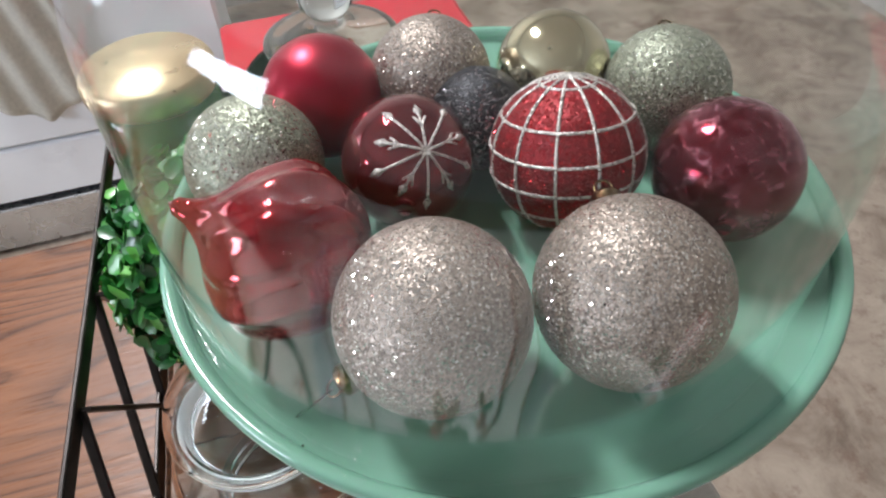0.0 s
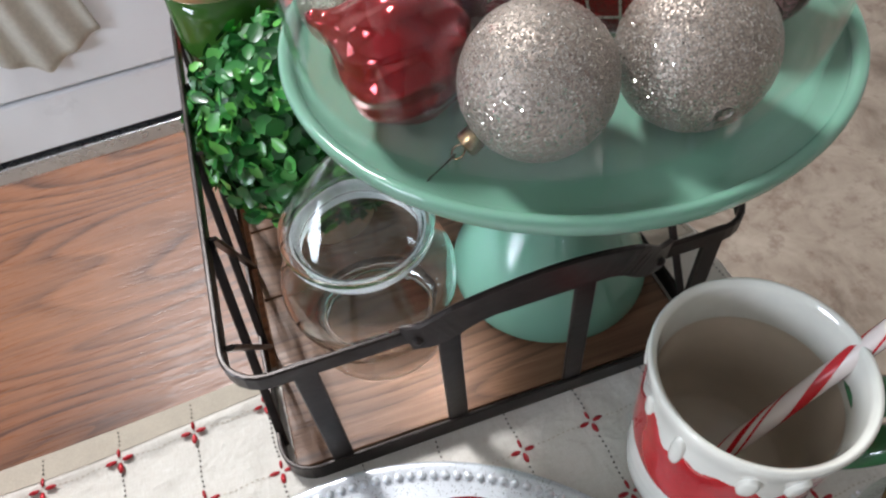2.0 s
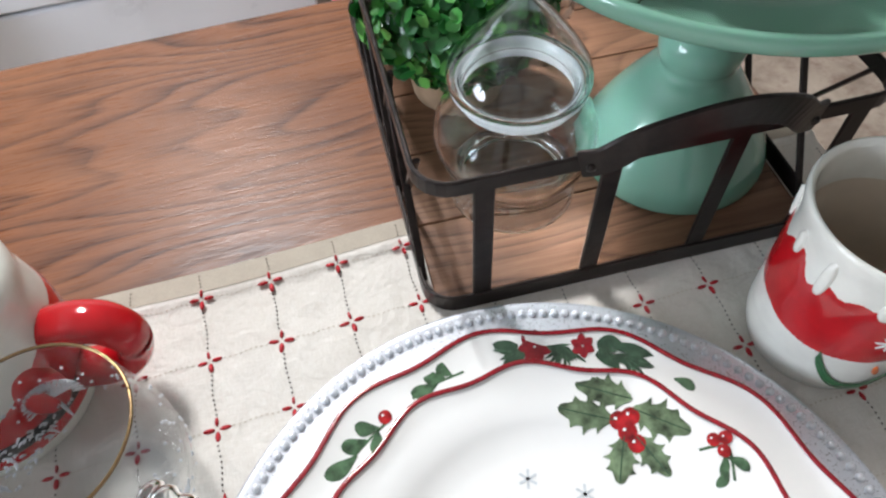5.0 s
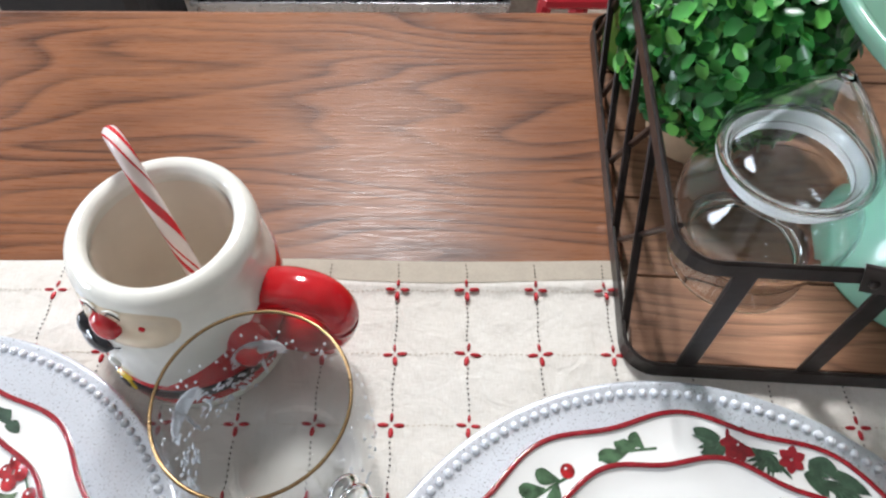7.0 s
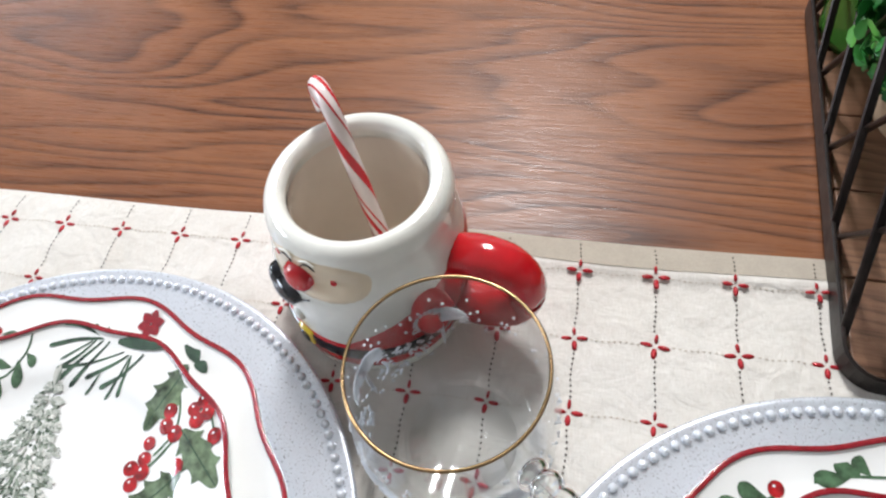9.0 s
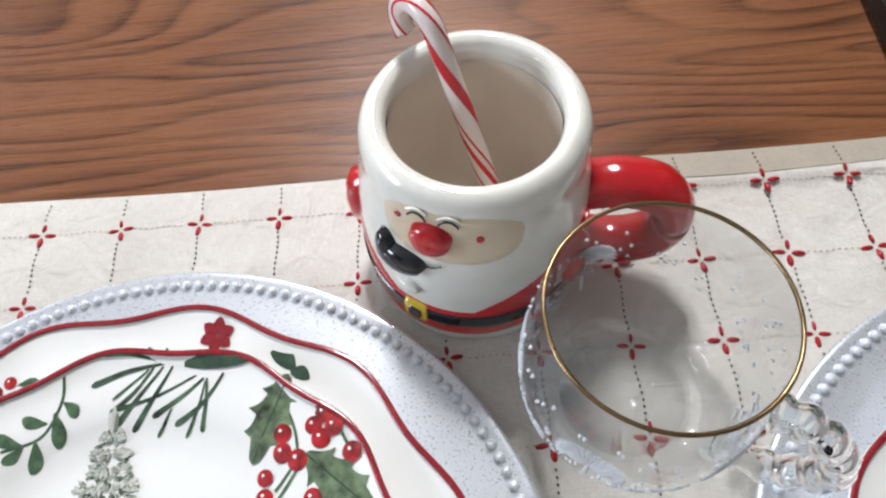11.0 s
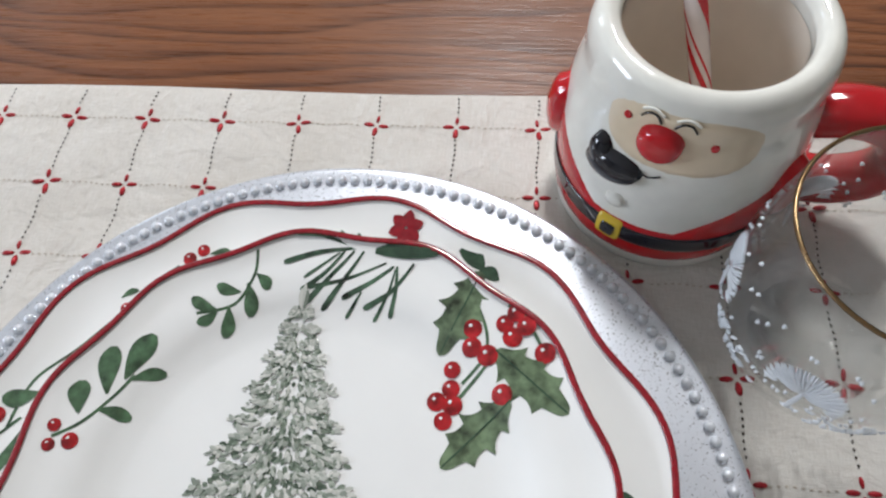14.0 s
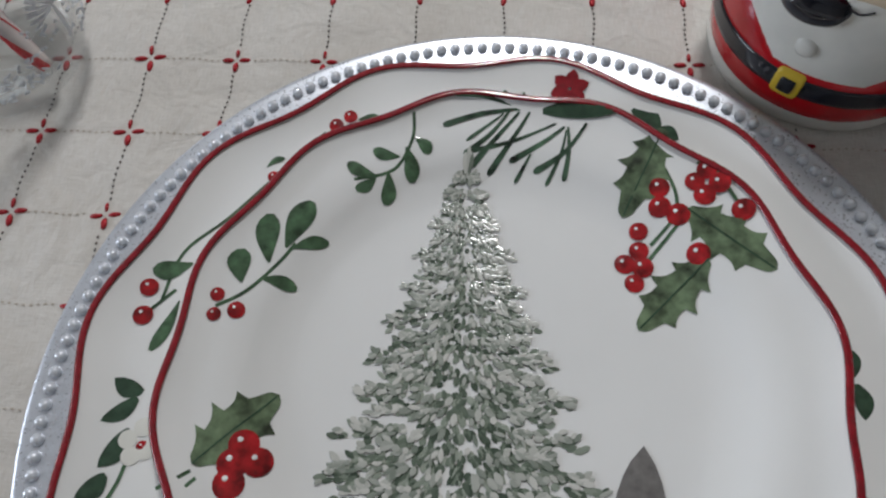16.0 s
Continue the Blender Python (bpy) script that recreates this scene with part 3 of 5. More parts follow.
# twisted drop ornament lying on its side
prof = [(a * 1.02, c) for a, c in rounded([(0, -0.0260), (0.010, -0.0245), (0.0195, -0.0175), (0.0255, -0.005), (0.0255, 0.006), (0.0185, 0.016), (0.0095, 0.023), (0.0045, 0.029), (0.0028, 0.034), (0, 0.0365)], 6)]
pv, pf = lathe(prof, 72)
pv = [Vector((x * q, y * q, z)) for x, y, z in pv for q in [1 + 0.045 * math.cos(10 * (math.atan2(y, x) + z * 30)) * min(1, math.hypot(x, y) / 0.012)]]
ornament((0.6670, 0.0010, PZ + 0.0264), 0.0260, RED_SHINE, "shiny red swirled drop ornament lying on its side", (-0.80, 0.46, 0.38), False, (pv, pf))


def on_ball(c, r, direction, right, u, v, lift=1.004):
    """A point on a ball, u and v being angles about the axis direction."""
    d = Vector(direction).normalized()
    x = Vector(right)
    x = (x - d * x.dot(d)).normalized()
    y = d.cross(x)
    a = math.hypot(u, v)
    s = math.sin(a) / a if a > 1e-6 else 1.0
    return (d * math.cos(a) + x * (u * s) + y * (v * s)) * r * lift


inv = snow.matrix_world.inverted()
sc, sr = SNOW_C, SNOW_R
axis, right = (0.12, -0.70, 0.70), (1, 0.1, 0)
arms = []
for q in range(10):
    a = TAU * q / 10 + 0.12
    ln = 0.75 if q % 2 else 0.62
    line = [sc + on_ball(sc, sr, axis, right, s * ln / 6 * math.cos(a), s * ln / 6 * math.sin(a)) for s in range(7)]
    arms.append(sweep([inv @ p for p in line], circle(0.0005, 5), up=(0.3, 0.2, 0.9)))
    tip = inv @ (sc + on_ball(sc, sr, axis, right, ln * math.cos(a), ln * math.sin(a)))
    flake = [inv @ (sc + on_ball(sc, sr, axis, right, (ln + u) * math.cos(a) - w * math.sin(a), (ln + u) * math.sin(a) + w * math.cos(a), 1.012)) for u, w in ((-0.13, 0.0), (0.0, 0.07), (0.14, 0.0), (0.0, -0.07))]
    arms.append((flake + [tip * 1.02, tip * 0.97], [(0, 1, 4), (1, 2, 4), (2, 3, 4), (3, 0, 4), (1, 0, 5), (2, 1, 5), (3, 2, 5), (0, 3, 5)]))
    if q % 2 == 0:
        for e in (-0.5, 0.5):
            l2 = [sc + on_ball(sc, sr, axis, right, 0.36 * math.cos(a) + s * 0.09 * math.cos(a + e), 0.36 * math.sin(a) + s * 0.09 * math.sin(a + e)) for s in range(3)]
            arms.append(sweep([inv @ p for p in l2], circle(0.00045, 5), up=(0.3, 0.2, 0.9)))
part("snowflake", join(*arms), GLIT_SILVER, snow, "silver glitter snowflake")

pr = plaid.children[0].dimensions.x / 2
lines = []
tilt = pose(0, 0, 0, 6, 10, 0).to_3x3()
for q in range(6):
    off = (q - 2.5) * 0.0098
    rr = math.sqrt(max(pr ** 2 - off ** 2, 1e-8)) * 1.002
    lines.append(sweep([tilt @ Vector((rr * math.cos(TAU * s / 60), rr * math.sin(TAU * s / 60), off)) for s in range(60)], circle(0.0006, 5), closed=True))
    a = math.pi * q / 6 + 0.2
    lines.append(sweep([tilt @ Vector((pr * 1.002 * math.sin(TAU * s / 60) * math.cos(a), pr * 1.002 * math.sin(TAU * s / 60) * math.sin(a), pr * 1.002 * math.cos(TAU * s / 60))) for s in range(60)], circle(0.0006, 5), up=(math.sin(a), -math.cos(a), 0.01), closed=True))
part("plaid_grid", join(*lines), GLIT_SILVER, plaid, "silver glitter lines")

# ---------------------------------------------------------------- glass jars, candle and topiary in the basket
BZ = 0.0072


def apothecary_jar(x, y, label, r=0.0385, h=0.085, apex=0.058):
    jar = tagged(empty("glass_jar", pose(x, y, BZ)), label, "jar")
    b = h - BZ
    out = [(0, 0.0015), (0.034, 0.0015), (0.038, 0.0), (0.0400, 0.002), (0.0390, 0.007), (0.0365, 0.014), (0.0360, 0.021), (0.0400, 0.029), (0.0455, 0.037), (0.0482, 0.047), (0.0470, 0.058), (0.042, 0.067), (0.0355, b - 0.007), (0.0362, b - 0.003), (0.0385, b - 0.0015), (0.0385, b + 0.001)]
    inn = [(0.0350, b + 0.001), (0.0325, b - 0.006), (0.0395, 0.0660), (0.0446, 0.0572), (0.0458, 0.047), (0.0430, 0.0378), (0.0376, 0.0300), (0.034, 0.0225), (0.030, 0.0190), (0, 0.0180)]
    s = r / 0.0385
    clear(part("body", lathe([(a * s, c) for a, c in rounded(out, 3) + rounded(inn, 3)], 56), GLASS, jar))
    cone = [(0.0395, b + 0.005), (0.0375, b + 0.011), (0.0315, b + 0.020), (0.0235, b + 0.030), (0.0155, b + 0.0395), (0.0085, b + apex - 0.006), (0.0040, b + apex - 0.001)]
    outer = rounded([(0.0320, b - 0.004), (0.0345, b + 0.0018), (0.0390, b + 0.0022)] + cone, 3) + [(0.0018, b + apex), (0, b + apex)]
    inner = [(0, b + apex - 0.003)] + [(max(r - 0.0018, 0.0012), z - 0.0012) for r, z in rounded(cone, 3)[::-1]] + [(0.0335, b + 0.003), (0.0300, b - 0.004), (0.0320, b - 0.004)]
    lid = clear(part("lid", lathe([(a * s, c) for a, c in outer + inner], 56), GLASS, jar, "clear conical glass lid"))
    clear(part("ground_ring", lathe([(a * s, c) for a, c in [(0.0312, b - 0.010), (0.0322, b - 0.010), (0.0338, b - 0.002), (0.0352, b + 0.0008), (0.0345, b + 0.0008), (0.0330, b - 0.002), (0.0312, b - 0.010)]], 56), FROST, lid, "frosted sealing ring"))
    return jar


apothecary_jar(0.6375, 0.0212, "clear glass apothecary jar with conical lid, empty", 0.0376, 0.0935, 0.053)
tall = tagged(empty("glass_canister", pose(0.7125, 0.1860, BZ)), "tall clear glass canister with a knobbed glass lid", "jar")
clear(part("body", lathe(rounded([(0, 0.0), (0.032, 0.0), (0.035, 0.003), (0.0355, 0.02), (0.0355, 0.130), (0.033, 0.142), (0.033, 0.152)], 3) + rounded([(0.031, 0.152), (0.031, 0.142), (0.0335, 0.129), (0.0335, 0.02), (0.032, 0.006), (0, 0.005)], 3), 48), GLASS, tall))
lid = clear(part("lid", lathe(rounded([(0, 0.1524), (0.034, 0.1524), (0.036, 0.155), (0.035, 0.158), (0.026, 0.161), (0.012, 0.163), (0.0085, 0.166), (0.0080, 0.169)], 3) + [(0, 0.169)], 48), GLASS_THICK, tall, "clear round glass lid"))
clear(part("knob", lathe(rounded([(0, 0.1692), (0.0085, 0.1692), (0.0135, 0.175), (0.0145, 0.181), (0.0110, 0.187), (0, 0.189)], 3), 32), GLASS_THICK, lid))

candle = tagged(empty("jar_candle", pose(0.6150, 0.2020, BZ)), "green glass jar candle with a pale gold lid", "candle")
part("jar_body", lathe(rounded([(0, 0), (0.031, 0), (0.034, 0.004), (0.034, 0.125), (0.031, 0.138), (0, 0.138)], 3), 40), plain("green_candle_glass", (0.045, 0.13, 0.020), 0.06, 0, 0.1, 20, 0), candle)
part("lid", lathe(rounded([(0, 0.1382), (0.034, 0.1382), (0.0352, 0.141), (0.0352, 0.149), (0.033, 0.1525), (0, 0.153)], 3), 40), plain("pale_gold_lid", (0.72, 0.58, 0.36), 0.3, 0.7, 0.08, 60, 0.05), candle, "pale gold metal lid")

TOPC, TOPR = Vector((0.6340, 0.1240, 0.0850)), 0.0610
topiary = tagged(empty("boxwood_ball", Matrix.Translation(TOPC)), "green artificial boxwood ball in the basket", "topiary")
k = Nodes("boxwood_leaf", (0.05, 0.2, 0.04), 0.34, Coat_Weight=0.15)
gi = k.t.nodes.new("ShaderNodeNewGeometry")
k.colour(k.ramp(gi.outputs["Random Per Island"], [(0.0, (0.010, 0.07, 0.018)), (0.4, (0.022, 0.15, 0.03)), (0.75, (0.045, 0.26, 0.05)), (1.0, (0.14, 0.46, 0.08))]))
LEAF = k.m
part("pot", lathe(rounded([(0, -0.0778), (0.030, -0.0778), (0.0315, -0.076), (0.0375, -0.030), (0.0365, -0.026), (0, -0.024)], 3), 32), plain("tan_pot", (0.42, 0.29, 0.18), 0.8, 0, 0.2, 80, 0.3), topiary, "plain tan pot")
# a near-black green sphere fills the ball behind the leaves
part("core", sphere(TOPR * 0.78, 24, 14), plain("near_black_green", (0.008, 0.03, 0.01), 0.9), topiary)
rng = random.Random(7)
verts, faces = [], []
for q in range(2500):
    zc = 1 - 2 * (q + 0.5) / 2500
    a = q * 2.39996
    d = Vector((math.sqrt(1 - zc * zc) * math.cos(a), math.sqrt(1 - zc * zc) * math.sin(a), zc))
    rad = TOPR * (rng.uniform(0.80, 1.06) + 0.05 * noise.noise(d * 3))
    nrm = (d + Vector((rng.uniform(-0.9, 0.9), rng.uniform(-0.9, 0.9), rng.uniform(-0.7, 0.9)))).normalized()
    tx = nrm.cross(Vector((rng.uniform(-1, 1), rng.uniform(-1, 1), rng.uniform(-1, 1)))).normalized()
    ty = nrm.cross(tx)
    ln, wd, c0 = rng.uniform(0.0040, 0.0064), rng.uniform(0.0034, 0.0048), d * rad
    i0 = len(verts)
    for u, vv, hh in ((-1, 0, 0), (-0.5, 0.8, 0.25), (0.35, 1, 0.3), (1, 0.35, 0.2), (1, -0.35, 0.2), (0.35, -1, 0.3), (-0.5, -0.8, 0.25), (0.2, 0, -0.12)):
        verts.append(c0 + tx * (u * ln) + ty * (vv * wd) + nrm * (hh * 0.0035))
    faces += [(i0 + 7, i0 + e, i0 + (e + 1) % 7) for e in range(7)]
tagged(part("leaves", (verts, faces), LEAF, topiary, "small glossy green leaves"), kind="stuff")

# ---------------------------------------------------------------- place settings
def scallop(n_lobes, amp, turn, edge):
    def mod(a, r):
        return r + amp * math.cos(n_lobes * (a - radians(turn))) * max(0.0, min(1.0, (r - edge * 0.80) / (edge * 0.2)))
    return mod


BIG = [(0.0, 0.0065), (0.074, 0.0065), (0.084, 0.0076), (0.096, 0.0120), (0.108, 0.0148), (0.120, 0.0160), (0.128, 0.0178), (0.1336, 0.0200)]
SMALL = [(0.0, 0.0040), (0.062, 0.0040), (0.069, 0.0046), (0.0765, 0.0066), (0.083, 0.0094), (0.090, 0.0112), (0.098, 0.0122), (0.1035, 0.0138), (0.1070, 0.0155)]


def height(profile, r):
    for (a, za), (b, zb) in zip(profile, profile[1:]):
        if r <= b:
            return za + (zb - za) * (r - a) / (b - a)
    return profile[-1][1]


def plate(name, label, m, profile, amp, turn, thick=0.0042):
    root = tagged(empty(name, m), label, "plate")
    R = profile[-1][0]
    mod = scallop(12, amp, turn, R)
    under = [(0, 0.0012), (R * 0.48, 0.0012), (R * 0.5, 0.0), (R * 0.55, 0.0), (R * 0.57, 0.0018)] + [(r + 0.001, z - thick) for r, z in profile if r > R * 0.66][:-1]
    top = rounded(profile, 4)[::-1]
    part("dish", lathe(under + [(R - 0.0004, profile[-1][1] - thick * 0.7), (R + 0.0006, profile[-1][1] - 0.0012)] + top, 144, mod), WHITE_POT, root)
    ring, n = [], 216
    for q in range(n):
        a = TAU * q / n
        r = mod(a, R) - 0.0008
        ring.append((r * math.cos(a), r * math.sin(a), profile[-1][1] + 0.0001))
    wide = 0.0012
    part("rim_line", sweep(ring, [(-wide, -0.0005), (wide, -0.0005), (wide, 0.0), (wide * 0.5, 0.00025), (-wide * 0.5, 0.00025), (-wide, 0.0)], closed=True), PRINT_RED, root, "dark red painted rim line")
    return root


def lay(profile, x, y, lift=0.00025):
    return (x, y, height(profile, math.hypot(x, y)) + lift)


def leaf_strip(profile, p, q, width, lobes=0, seed=0, curve=0.0, blunt=False):
    """A leaf from p to q, with holly points if lobes is given."""
    p, q = Vector((*p, 0)), Vector((*q, 0))
    d = q - p
    side = Vector((-d.y, d.x, 0)).normalized()
    n = 28 if lobes else 8
    verts, faces = [], []
    rg = random.Random(seed)
    for s in range(n + 1):
        t = s / n
        w = width * (math.sin(math.pi * min(1, t * 0.93 + 0.07)) ** 0.75)
        if blunt:
            w = width * (0.12 + math.sin(math.pi * min(t, 0.985) ** 1.7) ** 0.6)
        if lobes:
            ph = (t * lobes) % 1.0
            w *= 0.58 + 0.62 * ph ** 3
        c = p + d * t + side * (curve * math.sin(math.pi * t))
        for e in (-1, -0.5, 0, 0.5, 1):
            g = c + side * (w * e) + (d.normalized() * (0.0 if not lobes else abs(e) * 0.0009))
            verts.append(lay(profile, g.x, g.y, 0.0003 + 0.00006 * (1 - abs(e))))
    for s in range(n):
        for e in range(4):
            faces.append((s * 5 + e, s * 5 + e + 1, s * 5 + e + 6, s * 5 + e + 5))
    return verts, faces


def disc(profile, x, y, r, lift=0.0004):
    verts = [lay(profile, x, y, lift + 0.00015)]
    for ring in (0.5, 1.0):
        verts += [lay(profile, x + r * ring * math.cos(TAU * q / 16), y + r * ring * math.sin(TAU * q / 16), lift + (0.0001 if ring < 1 else 0)) for q in range(16)]
    faces = [(0, 1 + q, 1 + (q + 1) % 16) for q in range(16)] + [(1 + q, 17 + q, 17 + (q + 1) % 16, 1 + (q + 1) % 16) for q in range(16)]
    return verts, faces


def stem(profile, pts, w=0.0006):
    pts = spline([(*p, 0) for p in pts], 6)
    verts, faces = [], []
    for i, c in enumerate(pts):
        a, b = pts[max(i - 1, 0)], pts[min(i + 1, len(pts) - 1)]
        d = (b - a).normalized()
        s = Vector((-d.y, d.x, 0)) * w
        verts += [lay(profile, c.x + s.x, c.y + s.y, 0.0002), lay(profile, c.x - s.x, c.y - s.y, 0.0002)]
    return verts, [(2 * i, 2 * i + 1, 2 * i + 3, 2 * i + 2) for i in range(len(pts) - 1)]


def needle(profile, pts, w):
    """A brush stroke that starts thin and swells towards a blunt end."""
    pts = spline([(*p, 0) for p in pts], 6)
    n = len(pts) - 1
    verts = []
    for i, c in enumerate(pts):
        d = (pts[min(i + 1, n)] - pts[max(i - 1, 0)]).normalized()
        s = Vector((-d.y, d.x, 0)) * w * (0.35 + 0.55 * i / n) * (0.45 if i == n else 1.0)
        verts += [lay(profile, c.x + s.x, c.y + s.y, 0.00025), lay(profile, c.x - s.x, c.y - s.y, 0.00025)]
    return verts, [(2 * i, 2 * i + 1, 2 * i + 3, 2 * i + 2) for i in range(n)]


MM = 0.001


def mm(p):
    return (p[0] * MM, p[1] * MM)


def painted(root, prof, leaves=(), berries=(), sprigs=(), stems=(), dark=()):
    sd = 0
    for p, q, w in leaves:
        sd += 1
        lf = part("holly_leaf", leaf_strip(prof, mm(p), mm(q), w * 1.38 * MM, 4, sd), PRINT_LEAF, root, "painted green holly leaf")
        part("vein", stem(prof, [mm(p), mm(q)], 0.0003), PRINT_DARK, lf).location.z = 0.0003
    for p, q, w in dark:
        part("dark_leaf", leaf_strip(prof, mm(p), mm(q), w * MM, 0, 1, 0.001), PRINT_DARK, root)
    for p, q, w in sprigs:
        part("sprig_leaf", leaf_strip(prof, mm(p), mm(q), w * MM, 0, 1, 0.0008, blunt=True), PRINT_SPRIG, root)
    for pts in stems:
        part("stem", stem(prof, [mm(p) for p in pts]), PRINT_SPRIG, root)
    for x, y, r in berries:
        b = part("berry", disc(prof, x * MM, y * MM, r * MM), PRINT_BERRY, root, "painted red berry")
        part("highlight", disc(prof, (x - r * 0.25) * MM, (y + r * 0.3) * MM, r * 0.18 * MM, 0.0007), WHITE_POT, b)


def charger(m):
    root = tagged(empty("charger_plate", m), "silver charger plate with a beaded rim", "charger plate", "silver charger plates")
    part("disc", lathe([(r * 0.983, z) for r, z in rounded([(0, 0.0), (0.098, 0.0), (0.104, 0.0012), (0.112, 0.0052), (0.135, 0.0065), (0.158, 0.0075), (0.1625, 0.0085), (0.1635, 0.0095), (0.162, 0.0106), (0.158, 0.0102), (0.152, 0.0094), (0.135, 0.0085), (0.114, 0.0072), (0.105, 0.0034), (0.100, 0.0022), (0, 0.0022)], 3)], 128), SILVER, root)
    bead = None
    n = 166
    for q in range(n):
        a = TAU * q / n
        if bead is None:
            bead = part("bead", ellipsoid((0, 0, 0), 0.0022, 0.0022, 0.0020, 0, 12, 5), PEARL, root, "round silver bead")
            ob = bead
        else:
            ob = new("bead", bead.data)
            ob.parent = root
        ob.location = (0.1536 * math.cos(a), 0.1536 * math.sin(a), 0.0106)
    return root


CL, CR = Vector((0.1998, -0.1934, 0.0008)), Vector((0.5745, -0.2195, 0.0008))
ch = charger(Matrix.Translation(CL))
copy_thing(ch, Matrix.Translation(CR) @ pose(0, 0, 0, 0, 0, 3))

pl = plate("dinner_plate", "white scalloped dinner plate with red rim and painted sprigs", Matrix.Translation(CL + Vector((-0.0026, -0.0002, 0.0078))), BIG, 0.0026, 80)
painted(pl, BIG,
        berries=[(-60, 103, 2.8), (-55, 107, 2.6), (-81, 80, 2.2), (-117, 34, 3.2), (-117, 24, 3.4), (-107, -19, 2.0), (112, -24, 2.6)],
        sprigs=[((-52, 106), (-43, 106), 2.0), ((-64, 100), (-69, 94), 1.6), ((-104, 44), (-117, 40), 3.2), ((-84, 84), (-78, 88), 1.2), ((-106, 30), (-112, 12), 2.0)],
        dark=[((113, 24), (115, 14), 2.8), ((115, 12), (116, 1), 2.8), ((-111, -2), (-121, 2), 3.0), ((-112, -4), (-122, -12), 2.8), ((-112, -14), (-119, -26), 3.6), ((-116, -28), (-123, -36), 3.2), ((52, 113), (62, 104), 3.6), ((60, 104), (68, 100), 2.8)],
        stems=[((-82, 78), (-95, 62), (-108, 48), (-112, 30)), ((-108, 34), (-117, 24)), ((-110, -14), (-112, -30), (-118, -44))])


def poinsettia(root, prof, x, y, ln, n=6, turn=0.3):
    for q in range(n):
        a = turn + TAU * q / n
        part("poinsettia_petal", leaf_strip(prof, ((x + 0.6 * math.cos(a)) * MM, (y + 0.6 * math.sin(a)) * MM), ((x + ln * math.cos(a)) * MM, (y + ln * math.sin(a)) * MM), ln * 0.34 * MM), PRINT_RED, root)


poinsettia(pl, BIG, 28.5, 121.5, 7.6, 6)
for x, y in ((-108, -13), (-112, -17), (-106, -20), (-110, -22)):
    part("white_berry", disc(BIG, x * MM, y * MM, 0.0030), WHITE_GLAZE, pl)

sp = plate("salad_plate", "white scalloped salad plate painted with a snowy fir tree and holly", Matrix.Translation(CL + Vector((0.0014, 0.0082, 0.0152))), SMALL, 0.0017, 70)
painted(sp, SMALL,
        leaves=[((57, 92), (43, 61), 7.5), ((64, 62), (90, 40), 8.0), ((70, 44), (47, 20), 7.5), ((-92, -32), (-71, -9), 8.5)],
        berries=[(55, 70, 3.6), (55, 63, 3.8), (61, 60, 4.0), (48, 55, 3.2), (48, 48, 3.4), (43, 43, 3.6), (49, 42, 3.8), (46, 36, 3.4), (67, 72, 3.4), (71, 76, 3.4), (70, 67, 3.8), (75, 71, 3.6), (82, 61, 3.8), (67, 46, 3.8), (-78, -25, 4.6), (-80, -31, 4.8), (-73, -30, 4.6), (-80, -37, 4.8), (-88, 18, 3.0), (-95, 23, 2.4), (-95, 16, 2.4)],
        sprigs=[((-38, 80), (-48, 82), 2.2), ((-46, 72), (-57, 76), 2.2), ((-36, 84), (-33, 71), 2.6), ((-42, 74), (-42, 62), 2.4), ((-46, 72), (-53, 66), 2.0), ((-33, 88), (-27, 82), 2.2), ((-88, 28), (-90, 40), 3.6), ((-80, 36), (-82, 54), 3.8), ((-75, 42), (-68, 60), 4.0), ((-73, 42), (-61, 46), 2.2), ((-82, 30), (-70, 28), 2.2)],
        stems=[((-34, 98), (-34, 87), (-40, 75), (-54, 70)), ((-95, 19), (-86, 25), (-77, 36), (-72, 44)), ((55, 82), (60, 70), (61, 60)), ((57, 84), (70, 78)), ((74, 76), (82, 61)), ((61, 60), (52, 50)), ((62, 58), (49, 42)), ((-92, -34), (-100, -40)), ((-90, -36), (-98, -45))],
        dark=[((14, 100), (42, 99), 3.4)])
NEEDLES = (
    (((20.8, 101.2), (8.0, 101.2), (-7.5, 105.0), (-19.1, 105.4)), 1.0),
    (((6.7, 100.9), (-8.8, 98.7), (-22.9, 93.6)), 1.5),
    (((5.6, 101.9), (-0.8, 107.2)), 0.9),
    (((-0.4, 99.0), (-13.9, 87.7)), 0.9),
    (((1.5, 99.7), (-5.5, 90.2), (-14.6, 82.6)), 1.3),
    (((5.4, 99.7), (-3.6, 88.3), (-12.0, 78.2)), 1.4),
    (((9.3, 99.7), (2.8, 88.3), (-5.5, 75.7)), 1.4),
    (((18.9, 95.3), (4.1, 88.3), (-12.6, 83.9)), 1.1),
    (((22.1, 94.0), (14.4, 87.7), (2.2, 80.5)), 1.4),
    (((9.9, 83.3), (4.4, 73.2)), 1.0),
    (((30.1, 95.3), (22.1, 83.9), (11.2, 77.0)), 1.4),
    (((22.8, 92.7), (20.8, 83.3), (15.7, 72.2)), 0.9),
    (((23.4, 94.0), (23.7, 84.5), (22.1, 73.8)), 1.2),
    (((8.0, 101.2), (6.7, 106.6)), 0.8),
)
for pts, e in NEEDLES:
    part("pine_needle", needle(SMALL, [mm(q) for q in pts], e * MM), PRINT_NEEDLE, sp)
# the snowy fir is a print of many small boughs, tier over tier
rng = random.Random(12)
boughs, shadows = [], []


def fir_half(t):
    tier = (t * 9.5) % 1.0
    return (1.6 + 44 * t ** 0.92) * (0.66 + 0.44 * tier)


